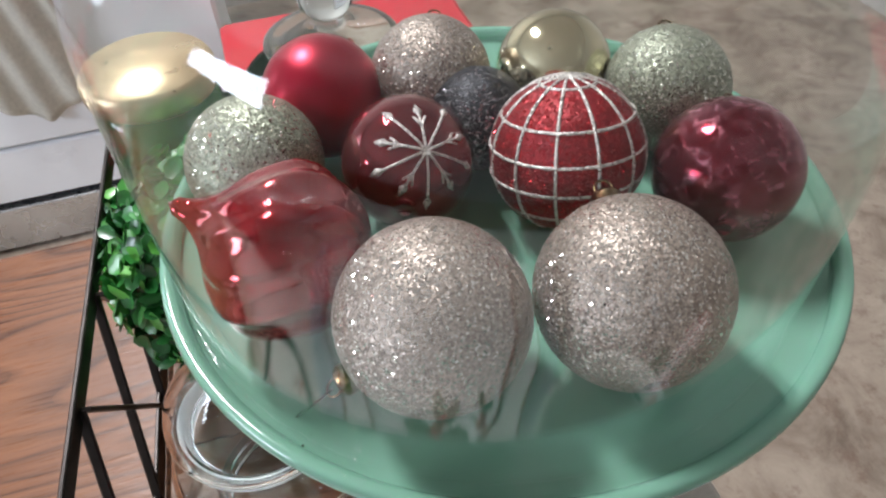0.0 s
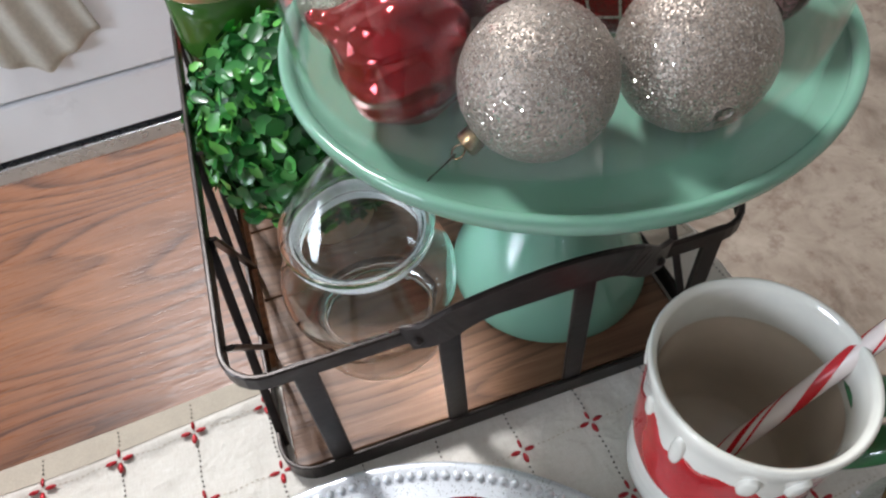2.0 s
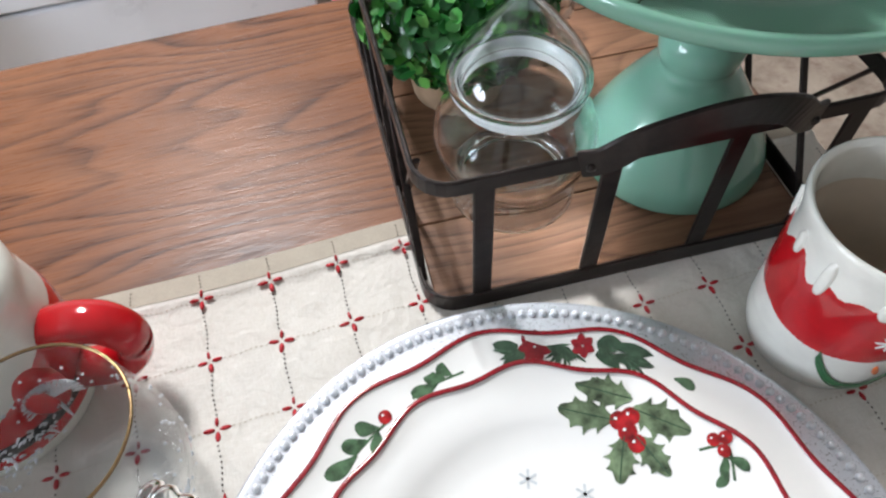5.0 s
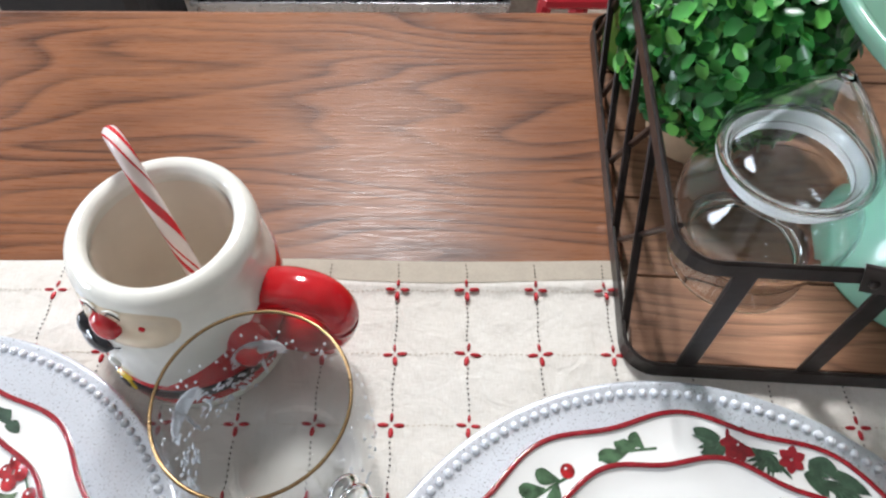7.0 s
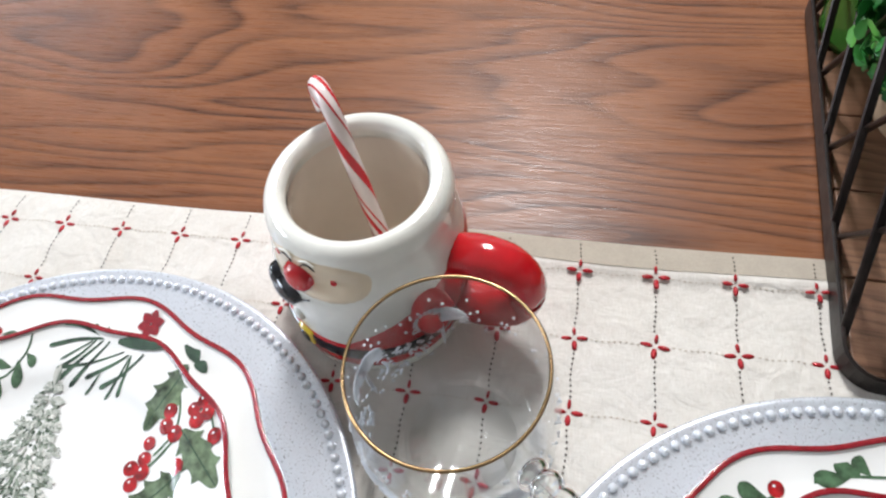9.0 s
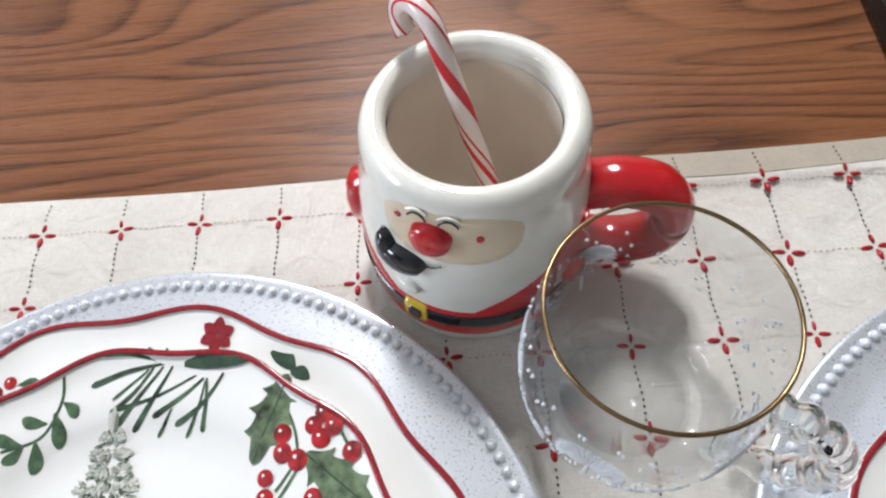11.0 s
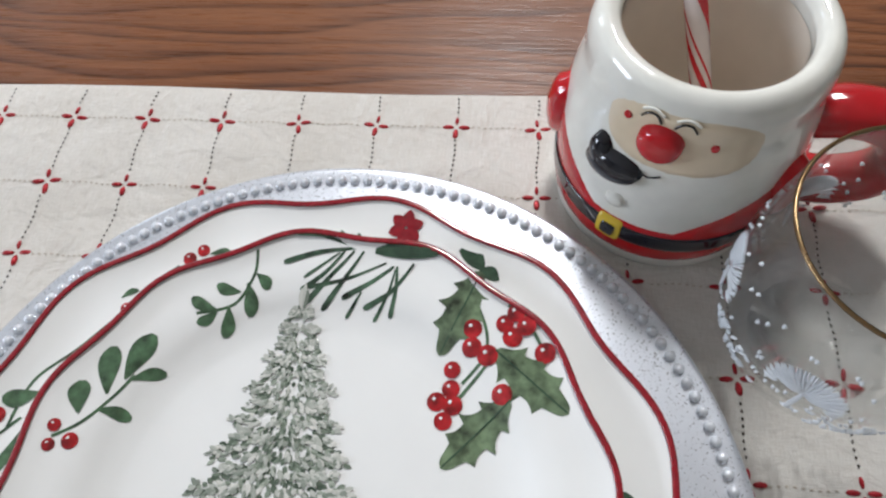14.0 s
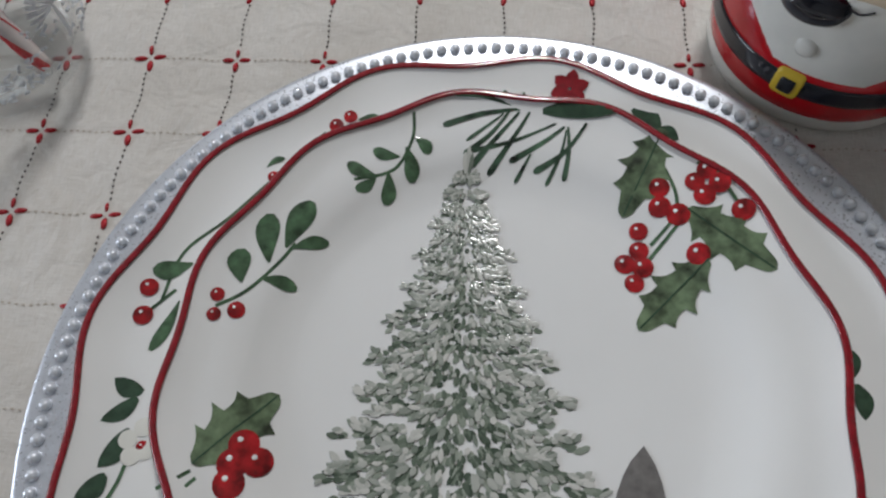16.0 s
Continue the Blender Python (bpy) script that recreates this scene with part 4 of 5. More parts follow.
def bough(t, reach, ln, wide, lift):
    x = -13.5 + reach * fir_half(t) + 2.5 * t
    y = 79 - 119 * t
    a = radians(-90 + 108 * reach + rng.uniform(-42, 42))
    p = (x * MM, y * MM)
    e = ((x + ln * math.cos(a)) * MM, (y + ln * math.sin(a)) * MM)
    if max(math.hypot(*p), math.hypot(*e)) > 0.1:
        return None
    v, f = leaf_strip(SMALL, p, e, wide * MM)
    return [(q[0], q[1], q[2] + lift) for q in v], f


for q in range(1500):
    t = rng.random() ** 0.6
    b = bough(t, rng.uniform(-0.93, 0.93), rng.uniform(2.5, 4.6) * (0.5 + 0.6 * t), rng.uniform(0.8, 1.3) * (0.5 + 0.6 * t), 0.0)
    if b:
        shadows.append(b)
for q in range(1300):
    t = (rng.randrange(19) + rng.uniform(0.45, 1.0)) / 19.5
    b = bough(min(t, 1.0), rng.choice((-1, 1)) * rng.random() ** 0.65, rng.uniform(1.8, 4.8) * (0.6 + 0.5 * t), rng.uniform(0.6, 1.2) * (0.6 + 0.5 * t), 0.00012 + 0.00012 * rng.random())
    if b:
        boughs.append(b)
for dx, top, wide in ((1.0, 86.0, 1.2), (-0.6, 83.5, 1.1), (2.2, 83.0, 1.1)):
    boughs.append(leaf_strip(SMALL, (-0.0135 + dx * 0.3 * MM, 0.076), ((-13.5 + dx) * MM, top * MM), wide * MM))
k = Nodes("print_snow_bough", (0.5, 0.5, 0.45), 0.14)
gi = k.t.nodes.new("ShaderNodeNewGeometry")
k.colour(k.ramp(gi.outputs["Random Per Island"], [(0.0, (0.20, 0.235, 0.19)), (0.4, (0.40, 0.42, 0.37)), (1.0, (0.66, 0.655, 0.60))]))
BOUGH = k.m
k = Nodes("print_fir_shadow", (0.1, 0.13, 0.1), 0.14)
gi = k.t.nodes.new("ShaderNodeNewGeometry")
k.colour(k.ramp(gi.outputs["Random Per Island"], [(0.0, (0.055, 0.080, 0.055)), (0.5, (0.16, 0.20, 0.15)), (1.0, (0.38, 0.42, 0.35))]))
FIR = k.m
tagged(part("fir_shadow", join(*shadows), FIR, sp, "grey-green printed fir boughs"), kind="stuff")
tagged(part("snowy_bough", join(*boughs), BOUGH, sp, "pale printed snowy boughs"), kind="stuff").location.z = 0.0002
part("grey_motif", leaf_strip(SMALL, (0.042, -0.058), (0.046, -0.018), 0.0080), PRINT_GREY, sp, "small plain grey oval")

pr2 = plate("dinner_plate", "white scalloped dinner plate with red rim and poinsettia border", Matrix.Translation(CR + Vector((0.0008, 0.0015, 0.0078))), BIG, 0.0026, 88)
painted(pr2, BIG,
        berries=[(-51, 108, 3.4)],
        sprigs=[((-55, 104), (-66, 107), 3.2), ((-62, 100), (-74, 99), 3.4), ((-68, 94), (-84, 88), 3.6), ((-56, 103), (-60, 93), 2.8), ((-18, 119), (-28, 122), 3.2), ((-14, 119), (-20, 126), 2.8), ((-22, 117), (-36, 115), 3.2), ((88, 84), (95, 76), 2.4)],
        stems=[((-8, 119), (-24, 117), (-36, 113)), ((-50, 106), (-62, 99), (-82, 86))],
        dark=[((22, 123), (10, 128), 3.6), ((24, 119), (12, 117), 3.4), ((38, 121), (46, 122), 2.8), ((40, 116), (46, 108), 3.4), ((60, 112), (72, 108), 3.4), ((58, 108), (66, 97), 3.4), ((64, 104), (82, 92), 3.0), ((66, 109), (84, 97), 2.6)])
rng = random.Random(5)
for cx, cy, k0, k1 in ((22, 121, 120, 235), (36, 119, -60, 60), (44, 116, 200, 300), (60, 111, -75, 40), (70, 102, -85, 0)):
    for q in range(9):
        a = radians(k0 + (k1 - k0) * q / 8 + rng.uniform(-6, 6))
        ln = rng.uniform(8, 14)
        e = (cx + ln * math.cos(a), cy + ln * math.sin(a))
        if 108 < math.hypot(*e) < 130:
            part("pine_needle", leaf_strip(BIG, mm((cx, cy)), mm(e), rng.uniform(0.8, 1.3) * MM), PRINT_NEEDLE if q % 2 else PRINT_DARK, pr2)
poinsettia(pr2, BIG, 30, 120.5, 8.6, 7)
poinsettia(pr2, BIG, 53, 113.5, 6.4, 6)
ps2 = plate("salad_plate", "white scalloped salad plate painted with a holly cluster", Matrix.Translation(CR + Vector((0.0020, 0.0070, 0.0152))), SMALL, 0.0022, 80)
painted(ps2, SMALL,
        leaves=[((62, 74), (40, 89), 7.0), ((50, 68), (28, 81), 7.0), ((60, 70), (80, 52), 8.0), ((52, 60), (42, 42), 6.5), ((57, 58), (64, 38), 5.5)],
        berries=[(52, 67, 4.2), (58, 67, 4.2), (54, 61, 4.4), (56, 55, 4.0), (88, 45, 3.0), (93, 44, 3.0), (90, 39, 3.0)],
        sprigs=[((90, 38), (84, 30), 1.8), ((90, 36), (96, 28), 2.2), ((88, 32), (80, 26), 2.0), ((-72, 66), (-82, 60), 3.0)],
        stems=[((80, 43), (92, 40), (88, 26)),])
for x, y in ((3, 56), (25, 42), (40, 30)):
    for q in range(3):
        a = math.pi * q / 3 + 0.2
        part("printed_snowflake", stem(SMALL, [((x - 4.5 * math.cos(a)) * MM, (y - 4.5 * math.sin(a)) * MM), ((x + 4.5 * math.cos(a)) * MM, (y + 4.5 * math.sin(a)) * MM)], 0.0006), PRINT_PALE, ps2)


# ---------------------------------------------------------------- mugs
def candy_cane(m, shaft, bend, label, turns=8):
    root = tagged(empty("candy_cane", m), label, "candy cane")
    R = 0.0041
    pts = [Vector((0, 0, shaft * q / 30)) for q in range(31)]
    for q in range(1, 21):
        a = math.pi * 1.08 * q / 20
        pts.append(Vector((bend - bend * math.cos(a), 0, shaft + bend * math.sin(a))))
    part("cane", sweep(pts, circle(R, 16), up=(0, 1, 0)), CANDY_WHITE, root)
    length = 0.0
    acc = [0.0]
    for a, b in zip(pts, pts[1:]):
        length += (b - a).length
        acc.append(length)

    def stripe(phase, wide):
        verts, faces = [], []
        n = 220
        for s in range(n + 1):
            L = length * s / n
            i = max(j for j in range(len(acc)) if acc[j] <= L + 1e-9)
            i = min(i, len(pts) - 2)
            t = (L - acc[i]) / max(acc[i + 1] - acc[i], 1e-9)
            p = pts[i].lerp(pts[i + 1], t)
            tan = (pts[min(i + 2, len(pts) - 1)] - pts[max(i - 1, 0)]).normalized()
            side = tan.cross(Vector((0, 1, 0))).normalized()
            for e in range(5):
                a = phase + TAU * turns * s / n * 0.22 + (e / 4 - 0.5) * wide
                verts.append(p + (side * math.cos(a) + Vector((0, 1, 0)) * math.sin(a)) * (R + 0.00012))
        for s in range(n):
            faces += [(s * 5 + e, s * 5 + e + 1, s * 5 + e + 6, s * 5 + e + 5) for e in range(4)]
        return verts, faces
    part("red_stripe", join(stripe(0, 1.0), stripe(2.2, 0.22), stripe(3.0, 0.5), stripe(4.2, 0.22)), CANDY_RED, root, "red spiral stripes")
    return root


def along(base, tip, bend_to):
    """A frame at base with z towards tip and x towards bend_to."""
    z = (Vector(tip) - Vector(base)).normalized()
    x = Vector(bend_to)
    x = (x - z * x.dot(z)).normalized()
    y = z.cross(x)
    m = Matrix((x, y, z)).transposed().to_4x4()
    m.translation = base
    return m


def shell(prof, th_in):
    """Outer profile, rounded lip, then an inner profile."""
    return rounded(prof, 4) + rounded(th_in, 4)


def patch(radius_of, a0, z0, outline, lift=0.0006, dome=0.0, n=7, centre=None):
    """A raised shape on a turned body: outline(angle) gives (arc, up) in metres round the point at angle a0, height z0."""
    verts, faces, m = [], [], 28
    for ring in range(n + 1):
        t = ring / n
        for q in range(m):
            u, h = outline(TAU * q / m)
            u, h = u * t, h * t
            z = z0 + h
            r = radius_of(z)
            a = a0 + u / r
            rr = r + (lift + dome * math.sqrt(max(0, 1 - t * t)) if t < 1 else -0.0006)
            verts.append((rr * math.cos(a), rr * math.sin(a), z))
    for ring in range(n):
        for q in range(m):
            q2 = (q + 1) % m
            faces.append((ring * m + q, (ring + 1) * m + q, (ring + 1) * m + q2, ring * m + q2))
    return verts, faces


def oval(a, b, turn=0.0, power=1.0):
    def f(t):
        x, y = a * math.copysign(abs(math.cos(t)) ** power, math.cos(t)), b * math.copysign(abs(math.sin(t)) ** power, math.sin(t))
        return x * math.cos(turn) - y * math.sin(turn), x * math.sin(turn) + y * math.cos(turn)
    return f


# the white-bearded figure mug
SP = rounded([(0.0, 0.003), (0.040, 0.003), (0.0440, 0.0), (0.0464, 0.002), (0.0472, 0.008), (0.0476, 0.016), (0.0478, 0.030), (0.0480, 0.045), (0.0472, 0.058), (0.0456, 0.068), (0.0440, 0.0755), (0.0438, 0.080), (0.0438, 0.0855), (0.0420, 0.0910), (0.0385, 0.0940), (0.0345, 0.0930), (0.0328, 0.0895)], 4)
SI = rounded([(0.0328, 0.0895), (0.0334, 0.082), (0.0338, 0.07), (0.0342, 0.05), (0.0338, 0.025), (0.0315, 0.012), (0.026, 0.0075), (0, 0.0065)], 4)


def santa_r(z):
    best = [p for p in SP if p[1] <= 0.0910]
    for (ra, za), (rb, zb) in zip(best[6:], best[7:]):
        if za <= z <= zb and zb > za:
            return ra + (rb - ra) * (z - za) / (zb - za)
    return 0.047


FACE = radians(-114.5)
mug = tagged(empty("figure_mug", pose(0.3350, -0.0262, 0.0006)), "white glazed mug shaped like a bearded figure, candy cane inside", "mug")
part("body", lathe(SP + SI[1:], 72), WHITE_GLAZE, mug)
part("inner_glaze", lathe([(max(r - 0.0004, 0), z + 0.0003) for r, z in SI[3:]], 72), INNER_IVORY, mug)


def belt_band(z0, z1, lift, lean=0.0):
    prof = [(santa_r(max(z0, 0.009)) - 0.001, z0)] + [(santa_r(max(0.009, z0 + (z1 - z0) * q / 6)) + lift, z0 + (z1 - z0) * q / 6) for q in range(7)] + [(santa_r(z1) - 0.001, z1)]
    return lathe(prof, 72)


# red coat: low at the front under the beard, high round the back
verts, faces, n = [], [], 96
for q in range(n):
    a = TAU * q / n
    away = abs((a - FACE + math.pi) % TAU - math.pi) / math.pi
    top = 0.030 + 0.032 * min(1.0, max(0.0, (away - 0.12) / 0.38)) ** 0.8
    for s in range(9):
        z = 0.0075 + (top - 0.0075) * s / 8
        r = santa_r(max(z, 0.009)) + (0.0008 if 0 < s < 8 else -0.0005)
        verts.append((r * math.cos(a), r * math.sin(a), z))
for q in range(n):
    q2 = (q + 1) % n
    faces += [(q * 9 + s, q2 * 9 + s, q2 * 9 + s + 1, q * 9 + s + 1) for s in range(8)]
part("red_coat", (verts, faces), RED_GLAZE, mug, "glossy red lower coat")
part("belt", belt_band(0.0185, 0.0265, 0.0015), BLACK_GLAZE, mug, "black belt")
bk = part("buckle", join(patch(santa_r, FACE - 0.16, 0.0225, oval(0.0060, 0.0062, 0, 0.35), 0.0022), ), YELLOW_GLAZE, mug, "yellow square buckle")
part("buckle_centre", patch(santa_r, FACE - 0.16, 0.0225, oval(0.0032, 0.0036, 0, 0.35), 0.0030), BLACK_GLAZE, bk)
part("face_panel", patch(santa_r, FACE + 0.14, 0.0752, oval(0.0300, 0.0134, 0.0, 0.75), 0.0006), FLESH_GLAZE, mug, "pale beige face panel")
part("nose", patch(santa_r, FACE, 0.0750, oval(0.0085, 0.0074), 0.0008, 0.0052), RED_GLAZE, mug, "round glossy red nose")
part("mitten", join(patch(santa_r, FACE - 0.29, 0.0562, oval(0.0126, 0.0066, 0.14), 0.0008, 0.0042), patch(santa_r, FACE - 0.42, 0.0598, oval(0.0048, 0.0070, 0.25), 0.0008, 0.0040)), BLACK_GLAZE, mug, "raised glossy black mitten")
part("thumb_button", patch(santa_r, FACE - 0.18, 0.0400, oval(0.0042, 0.0036), 0.0006, 0.0018), WHITE_GLAZE, mug)
for da, dz in ((-0.31, 0.0795), (0.40, 0.0768)):
    part("cheek_dot", patch(santa_r, FACE + da, dz, oval(0.0016, 0.0017), 0.0012), RED_GLAZE, mug)


def stroke(pts, w, material, parent, name):
    line = []
    for u, z in pts:
        r = santa_r(z) + 0.0011
        line.append((r * math.cos(FACE + u / r), r * math.sin(FACE + u / r), z))
    return part(name, sweep(spline(line, 5), circle(w, 6)), material, parent)


for u0 in (-0.0052, 0.0068):
    stroke([(u0 - 0.0038, 0.0832), (u0 - 0.0015, 0.0857), (u0 + 0.0015, 0.0857), (u0 + 0.0036, 0.0832)], 0.0004, BLACK_GLAZE, mug, "eye_line")
    # raised white strokes put in for the glinting bumps above the eyes
    stroke([(u0 - 0.0040, 0.0862), (u0, 0.0878), (u0 + 0.0040, 0.0862)], 0.0005, WHITE_GLAZE, mug, "eyebrow")
stroke([(-0.0035, 0.0605), (0.0005, 0.0595), (0.0045, 0.0615)], 0.0004, BLACK_GLAZE, mug, "mouth_line")
for side in (-1, 1):
    part("sleeve", patch(santa_r, FACE + side * 1.30, 0.040, oval(0.011, 0.019, side * 0.25), 0.0008, 0.0062), RED_GLAZE, mug, "raised glossy red sleeve")
HA = radians(-12)
hc = Vector((math.cos(HA), math.sin(HA), 0))
pts = spline([hc * 0.043 + Vector((0, 0, 0.056)), hc * 0.058 + Vector((0, 0, 0.0605)), hc * 0.073 + Vector((0, 0, 0.0580)), hc * 0.0815 + Vector((0, 0, 0.046)), hc * 0.078 + Vector((0, 0, 0.031)), hc * 0.064 + Vector((0, 0, 0.022)), hc * 0.048 + Vector((0, 0, 0.0205))], 6)
sec = [(0.0110 * math.cos(t), 0.0086 * math.sin(t)) for t in [TAU * q / 16 for q in range(16)]]
part("handle", sweep(pts, sec, up=(hc.y * 0 + 0.0, 0, 1)), RED_GLAZE, mug, "thick glossy red handle")
# the figure's belly stands forward of the rim
for ob in mug.children_recursive:
    for vert in ob.data.vertices:
        vert.co.x += 0.025 * vert.co.z
        vert.co.y += 0.065 * vert.co.z
candy_cane(along((0.3530, -0.0350, 0.0125), (0.3245, 0.0015, 0.1130), (-0.60, 0.80, 0)), 0.108, 0.0115, "red and white candy cane leaning in the figure mug")

# winter mug: the picture on it stays a plain shape
MP = rounded([(0, 0.002), (0.030, 0.002), (0.0310, 0.0), (0.0338, 0.003), (0.0370, 0.012), (0.0382, 0.022), (0.0385, 0.038), (0.0386, 0.056), (0.0390, 0.074), (0.0398, 0.091), (0.0418, 0.1035), (0.0418, 0.1075), (0.0402, 0.1085), (0.0384, 0.1060)], 4)
MI = rounded([(0.0384, 0.1060), (0.0372, 0.092), (0.0366, 0.06), (0.0385, 0.028), (0.034, 0.012), (0, 0.0075)], 4)


def snow_r(z):
    for (ra, za), (rb, zb) in zip(MP, MP[1:]):
        if za <= z <= zb and zb > za and ra > 0.034:
            return ra + (rb - ra) * (z - za) / (zb - za)
    return 0.042


mug2 = tagged(empty("snow_mug", pose(0.7560, -0.1245, 0.0012)), "white and red glazed winter mug with dripping icing rim", "mug")
part("body", lathe(MP + MI[1:], 72), WHITE_GLAZE, mug2)
part("inner_glaze", lathe([(max(r - 0.0004, 0), z + 0.0003) for r, z in MI[5:]], 72), INNER_BEIGE, mug2, "beige inside, brown stain and shade in one colour")
verts, faces, n = [], [], 120
for q in range(n):
    a = TAU * q / n
    lo = 0.040 + 0.002 * math.sin(3 * a)
    hi = 0.0850 + 0.0035 * math.sin(7 * a) + 0.003 * math.sin(11 * a + 1) + 0.002 * math.sin(17 * a)
    for s in range(8):
        z = lo + (hi - lo) * s / 7
        r = snow_r(z) + (0.0005 if 0 < s < 7 else -0.0004)
        verts.append((r * math.cos(a), r * math.sin(a), z))
for q in range(n):
    q2 = (q + 1) % n
    faces += [(q * 8 + s, q2 * 8 + s, q2 * 8 + s + 1, q * 8 + s + 1) for s in range(7)]
part("red_band", (verts, faces), RED_GLAZE, mug2, "red glazed band under the icing")
for q in range(11):
    a = TAU * q / 11 + 0.2 * math.sin(q * 3.1)
    L = 0.0075 + 0.0055 * (0.5 + 0.5 * math.sin(q * 2.3))
    part("icing_drip", patch(snow_r, a, 0.0930 - L * 0.5, oval(0.0032 + 0.0008 * math.sin(q), L, 0, 0.8), 0.0007, 0.0016), WHITE_GLAZE, mug2, "raised white icing drip")
FA = radians(-112)
for q in range(4):
    a = math.pi * q / 4
    part("painted_snowflake", patch(snow_r, FA + 0.02, 0.0630, oval(0.0072, 0.0008, a), 0.0010), WHITE_POT, mug2)
verts, faces = [], []
for s in range(25):
    t = s / 24
    a = FA - 0.52 + 1.15 * t
    zc = 0.041 - 0.024 * math.sin(math.pi * t) ** 0.8
    for e in (-0.0036, 0.0, 0.0036):
        z = max(0.007, zc + e)
        r = snow_r(z) + (0.0017 if e == 0 else 0.0009)
        verts.append((r * math.cos(a), r * math.sin(a), z))
faces = [(s * 3 + e, s * 3 + 3 + e, s * 3 + 4 + e, s * 3 + 1 + e) for s in range(24) for e in (0, 1)]
part("green_scarf_band", (verts, faces), GREEN_GLAZE, mug2, "green painted band")
part("orange_motif", patch(snow_r, FA + 0.20, 0.0350, oval(0.0016, 0.0050, 0.35), 0.0008), ORANGE_GLAZE, mug2)
part("dark_motif", patch(snow_r, FA + 0.62, 0.0465, oval(0.0075, 0.0030, 0.1), 0.0010), BLACK_GLAZE, mug2)
HB = radians(-28)
hc = Vector((math.cos(HB), math.sin(HB), 0))
pts = spline([hc * 0.038 + Vector((0, 0, 0.086)), hc * 0.056 + Vector((0, 0, 0.091)), hc * 0.072 + Vector((0, 0, 0.080)), hc * 0.074 + Vector((0, 0, 0.060)), hc * 0.062 + Vector((0, 0, 0.041)), hc * 0.041 + Vector((0, 0, 0.032))], 6)
part("handle", sweep(pts, [(0.0085 * math.cos(TAU * q / 14), 0.0062 * math.sin(TAU * q / 14)) for q in range(14)]), GREEN_GLAZE, mug2, "dark green handle")
candy_cane(along((0.7300, -0.1310, 0.0170), (0.8050, -0.1330, 0.1160), (0.9, -0.2, -0.3)), 0.132, 0.0125, "red and white candy cane leaning in the winter mug")


# glass mugs with gold rims
WHITE_PRINT = Nodes("white_print", (0.78, 0.81, 0.84), 0.5, Alpha=0.85).m


def glass_mug(m, label):
    root = tagged(empty("glass_mug", m), label, "glass mug", "gold-rimmed glass mugs")
    out = rounded([(0, 0.0015), (0.026, 0.0015), (0.030, 0.0), (0.0335, 0.002), (0.0385, 0.010), (0.0428, 0.022), (0.0445, 0.036), (0.0442, 0.050), (0.0425, 0.066), (0.0405, 0.080), (0.0398, 0.0862), (0.0390, 0.0870)], 3)
    inn = rounded([(0.0390, 0.0870), (0.0380, 0.0855), (0.0385, 0.078), (0.0403, 0.066), (0.0420, 0.050), (0.0422, 0.036), (0.0400, 0.023), (0.0350, 0.012), (0.0290, 0.0085), (0, 0.0075)], 3)
    part("bowl", lathe(out + inn[1:], 72), MUG_GLASS, root)

    def rad(z):
        for (ra, za), (rb, zb) in zip(out, out[1:]):
            if za <= z <= zb and zb > za and ra > 0.031:
                return ra + (rb - ra) * (z - za) / (zb - za)
        return 0.0398
    ring = [(0.0391 * math.cos(TAU * q / 72), 0.0391 * math.sin(TAU * q / 72), 0.0868) for q in range(72)]
    part("gold_rim", sweep(ring, circle(0.0008, 8), closed=True), GOLD, root, "thin gold rim")
    rg = random.Random(3)
    flakes = [patch(rad, rg.uniform(0, TAU), rg.uniform(0.030, 0.066), oval(0.0008, 0.0008), 0.0004, 0, 2) for _ in range(130)]
    part("printed_snow", join(*flakes), WHITE_PRINT, root, "tiny white printed snowflakes")
    for a in (1.9, 2.9, 4.1, 5.3):
        tree = [patch(rad, a, 0.030 + 0.002, oval(0.0010, 0.011), 0.0004, 0, 3)]
        for q in range(15):
            t = q / 14
            ang = math.pi * (0.04 + 0.92 * t)
            ln = 0.0115
            cx, cz = math.cos(ang) * ln * 0.55, 0.040 + math.sin(ang) * ln * 0.75
            tree.append(patch(rad, a + cx / 0.044, cz, oval(ln * 0.55, 0.00055, ang), 0.0004, 0, 2))
            for e in (-0.35, 0.35):
                tree.append(patch(rad, a + math.cos(ang + e) * ln * 0.95 / 0.044, 0.040 + math.sin(ang + e) * ln * 1.05, oval(ln * 0.28, 0.0005, ang + e), 0.0004, 0, 2))
        part("printed_tree", join(*tree), WHITE_PRINT, root, "white printed bare tree")
        part("printed_drift", join(*[patch(rad, a + 0.5 + rg.gauss(0, 0.24), 0.0225 + rg.uniform(-0.006, 0.011), oval(rg.uniform(0.0008, 0.0024), 0.00045, rg.uniform(-0.9, 0.9)), 0.0004, 0, 2) for _ in range(55)]), WHITE_PRINT, root, "white printed snow drift")
    d = Vector((math.cos(radians(-38)), math.sin(radians(-38)), 0))
    pts = spline([d * 0.0430 + Vector((0, 0, 0.060)), d * 0.052 + Vector((0, 0, 0.063)), d * 0.064 + Vector((0, 0, 0.057)), d * 0.070 + Vector((0, 0, 0.044)), d * 0.067 + Vector((0, 0, 0.028)), d * 0.056 + Vector((0, 0, 0.014)), d * 0.038 + Vector((0, 0, 0.009))], 12)
    lumps = [0.82 + 0.30 * abs(math.sin(q * math.pi / 8)) for q in range(len(pts))]
    clear(part("handle", sweep(pts, [(0.0066 * math.cos(TAU * q / 12), 0.0056 * math.sin(TAU * q / 12)) for q in range(12)], scale=lumps), GLASS_THICK, root, "clear beaded glass handle"))
    return root


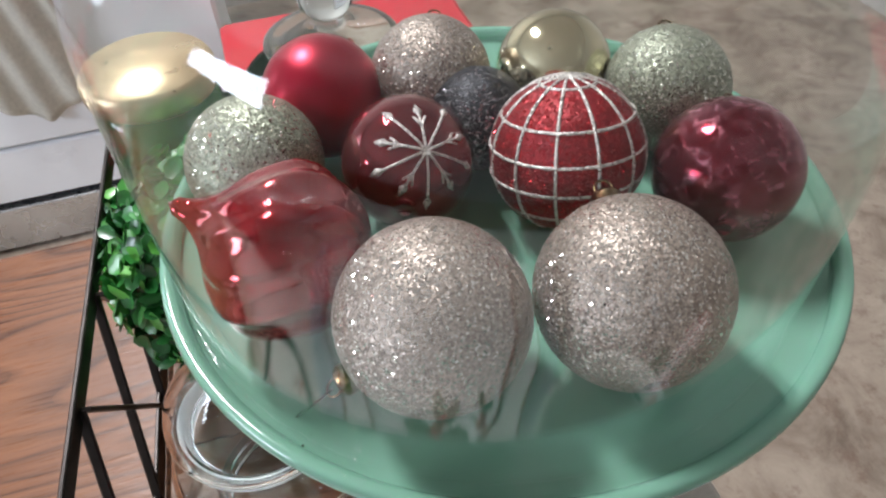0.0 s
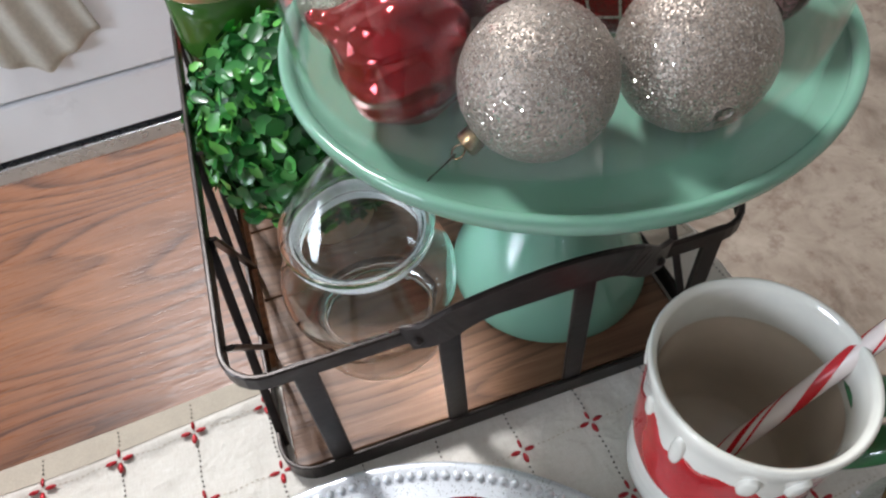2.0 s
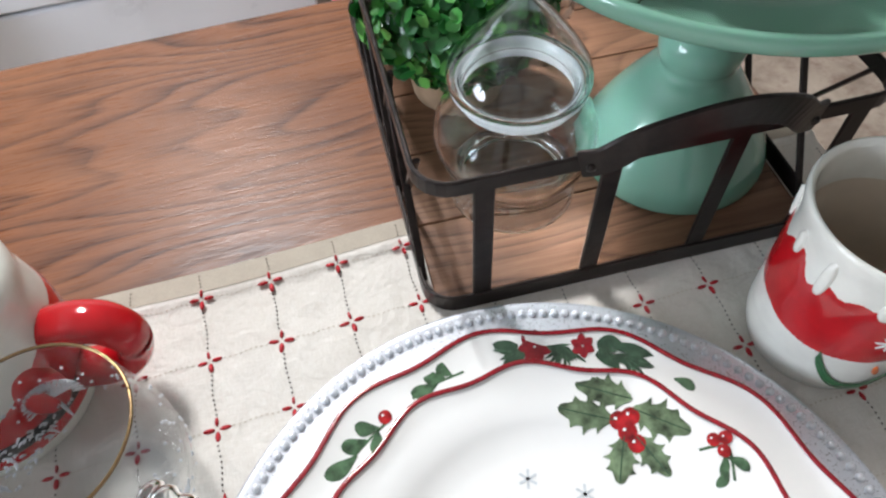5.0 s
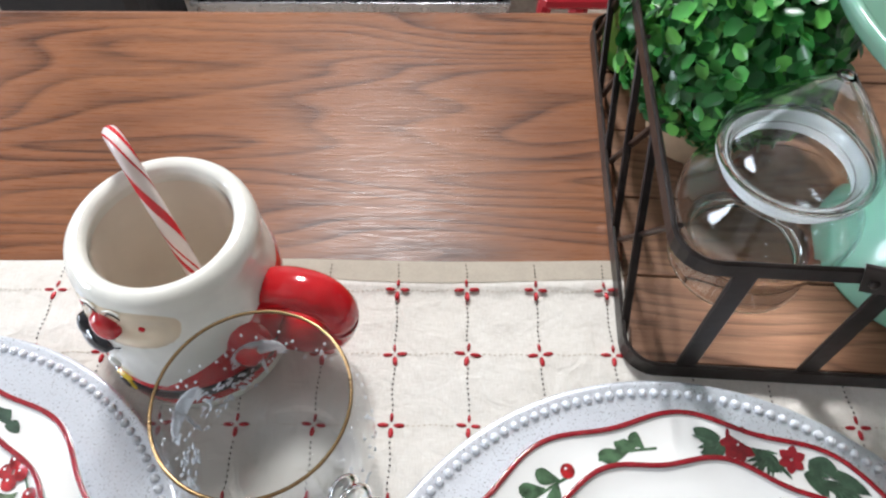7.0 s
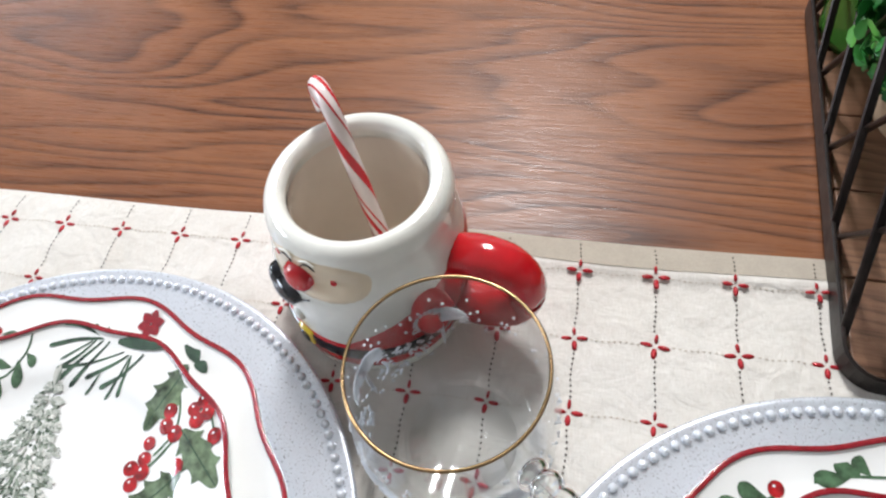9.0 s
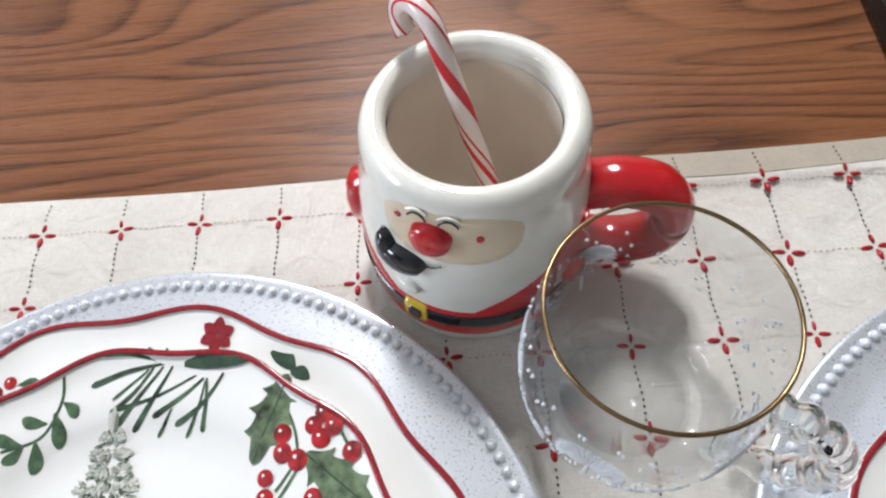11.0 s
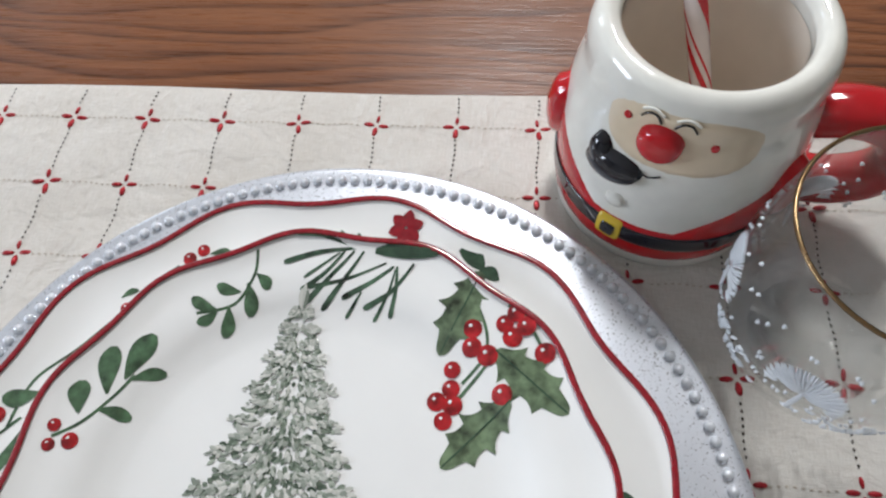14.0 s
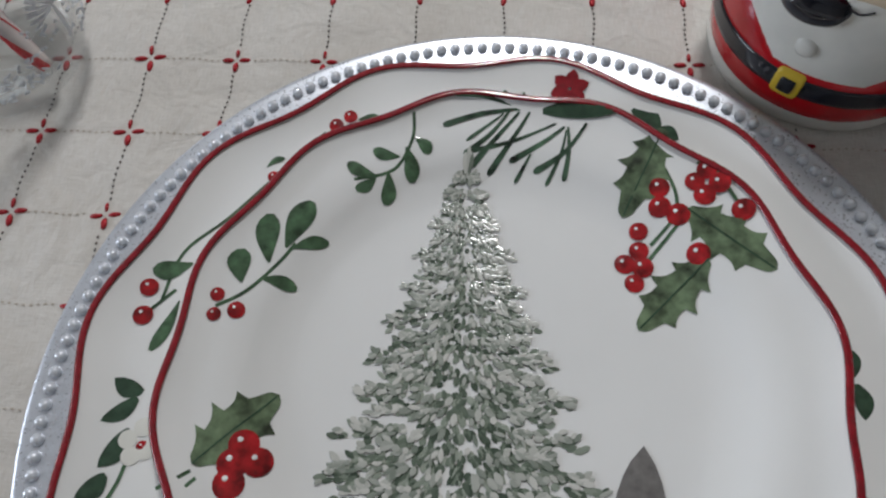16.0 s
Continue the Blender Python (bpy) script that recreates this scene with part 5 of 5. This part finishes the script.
gm = glass_mug(pose(0.3918, -0.1012, 0.0004), "clear glass mug with gold rim and white winter print")
copy_thing(gm, pose(0.7930, -0.2120, 0.0004, 0, 0, 40))
copy_thing(gm, pose(-0.0250, -0.0430, 0.0004, 0, 0, 120))
candy_cane(along((0.0020, -0.0560, 0.0125), (-0.0500, -0.0200, 0.1010), (-0.7, 0.5, 0)), 0.115, 0.0115, "red and white candy cane leaning in a glass mug")

# ---------------------------------------------------------------- beyond the table
ENAMEL = plain("white_enamel", (0.86, 0.88, 0.91), 0.3, 0, 0.03, 6, 0.02)
CHROME = plain("brushed_steel", (0.55, 0.56, 0.58), 0.28, 1.0, 0.06, 30, 0.05)
DARK = plain("dark_rubber_gap_shade", (0.015, 0.015, 0.017), 0.6)
stove = tagged(empty("kitchen_range", pose(0.24, 1.17, FLOOR_Z)), "white enamel kitchen range with a towel on its door", "kitchen range")
part("cabinet", box(-0.375, 0.375, 0.02, 0.62, 0.02, 0.92, 0.01), ENAMEL, stove, smooth=False)
part("kick_plate", box(-0.37, 0.37, 0.004, 0.02, 0.01, 0.112, 0.003), CHROME, stove, smooth=False)
part("trim_strip", box(-0.375, 0.375, -0.012, 0.02, 0.119, 0.131, 0.003), CHROME, stove, smooth=False)
# the shadow line under the drawer, put in as a near-black strip
part("shadow_gap", box(-0.374, 0.374, 0.006, 0.02, 0.131, 0.141), DARK, stove, smooth=False)
part("drawer_front", box(-0.375, 0.375, -0.004, 0.02, 0.141, 0.27, 0.006), ENAMEL, stove, smooth=False)
dr = part("oven_door", box(-0.375, 0.375, -0.008, 0.02, 0.276, 0.80, 0.008), ENAMEL, stove, smooth=False)
part("door_handle", sweep([(-0.31, -0.05, 0.76), (0.31, -0.05, 0.76)], circle(0.012, 12), up=(0, 1, 0)), CHROME, dr)
part("cooktop", box(-0.38, 0.38, -0.01, 0.63, 0.92, 0.94, 0.006), DARK, stove, smooth=False)
TOWEL = plain("grey_towel", (0.55, 0.53, 0.46), 0.95, 0, 0.14, 120, 0.6)
verts, faces = [], []
for j in range(31):
    for i in range(25):
        u, v = i / 24, j / 30
        x = 0.172 + (0.20 - 0.05 * v) * u
        z = FLOOR_Z + 0.33 + 0.10 * abs(u - 0.4) * (1 - v) + 0.45 * v
        verts.append((x, 1.17 - 0.022 - 0.03 * v - 0.008 * math.sin(i * 0.8 + j * 0.06), z))
for j in range(30):
    faces += [(j * 25 + i, j * 25 + i + 1, (j + 1) * 25 + i + 1, (j + 1) * 25 + i) for i in range(24)]
tw = tagged(mesh_ob("towel", verts, faces, TOWEL), "grey-beige dish towel hanging on the range door", "towel")
md = tw.modifiers.new("thickness", "SOLIDIFY")
md.thickness = 0.006
RED_PAINT = plain("red_seat_paint", (0.50, 0.02, 0.035), 0.35, 0, 0.12, 60, 0.1)
stool = tagged(empty("stool", pose(0.84, 0.92, FLOOR_Z)), "red painted wooden stool beside the table", "stool")
part("seat", box(-0.23, 0.23, -0.22, 0.22, 0.44, 0.47, 0.01), RED_PAINT, stool, smooth=False)
for sx in (-1, 1):
    for sy in (-1, 1):
        part("leg", sweep([(sx * 0.17, sy * 0.16, 0.0), (sx * 0.15, sy * 0.14, 0.44)], strap(0.03, 0.03)), RED_PAINT, stool, smooth=False)
bin_ = tagged(empty("waste_bin", pose(-0.33, 1.12, FLOOR_Z)), "black plastic waste bin beside the range", "waste bin")
part("tub", box(-0.15, 0.15, -0.12, 0.14, 0.0, 0.34, 0.02), DARK, bin_, smooth=False)
part("lid", box(-0.155, 0.155, -0.125, 0.145, 0.3405, 0.37, 0.01), DARK, bin_, smooth=False)
fix = tagged(empty("ceiling_lamp", pose(0.27, 1.04, CEIL_Z)), "white fluorescent ceiling fixture with two tubes", "ceiling lamp")
part("housing", box(-0.62, 0.62, -0.15, 0.15, -0.05, -0.002, 0.01), CEIL_PAINT, fix, smooth=False)
win = tagged(empty("window_1", pose(-2.395, -0.55, 0.55)), "white framed kitchen window giving daylight", "window", kind="structure")
for y0, y1, z0, z1 in ((-0.62, -0.56, -0.57, 0.57), (0.56, 0.62, -0.57, 0.57), (-0.56, 0.56, -0.57, -0.51), (-0.56, 0.56, 0.51, 0.57)):
    part("window_frame", box(0.0, 0.03, y0, y1, z0, z1, 0.004), CEIL_PAINT, win, smooth=False)
win = tagged(empty("window_2", pose(-1.85, 2.195, 0.75)), "white framed kitchen window beyond the range", "window", kind="structure")
for x0, x1, z0, z1 in ((-0.52, -0.46, -0.57, 0.57), (0.46, 0.52, -0.57, 0.57), (-0.46, 0.46, -0.57, -0.51), (-0.46, 0.46, 0.51, 0.57)):
    part("window_frame", box(x0, x1, -0.03, 0.0, z0, z1, 0.004), CEIL_PAINT, win, smooth=False)
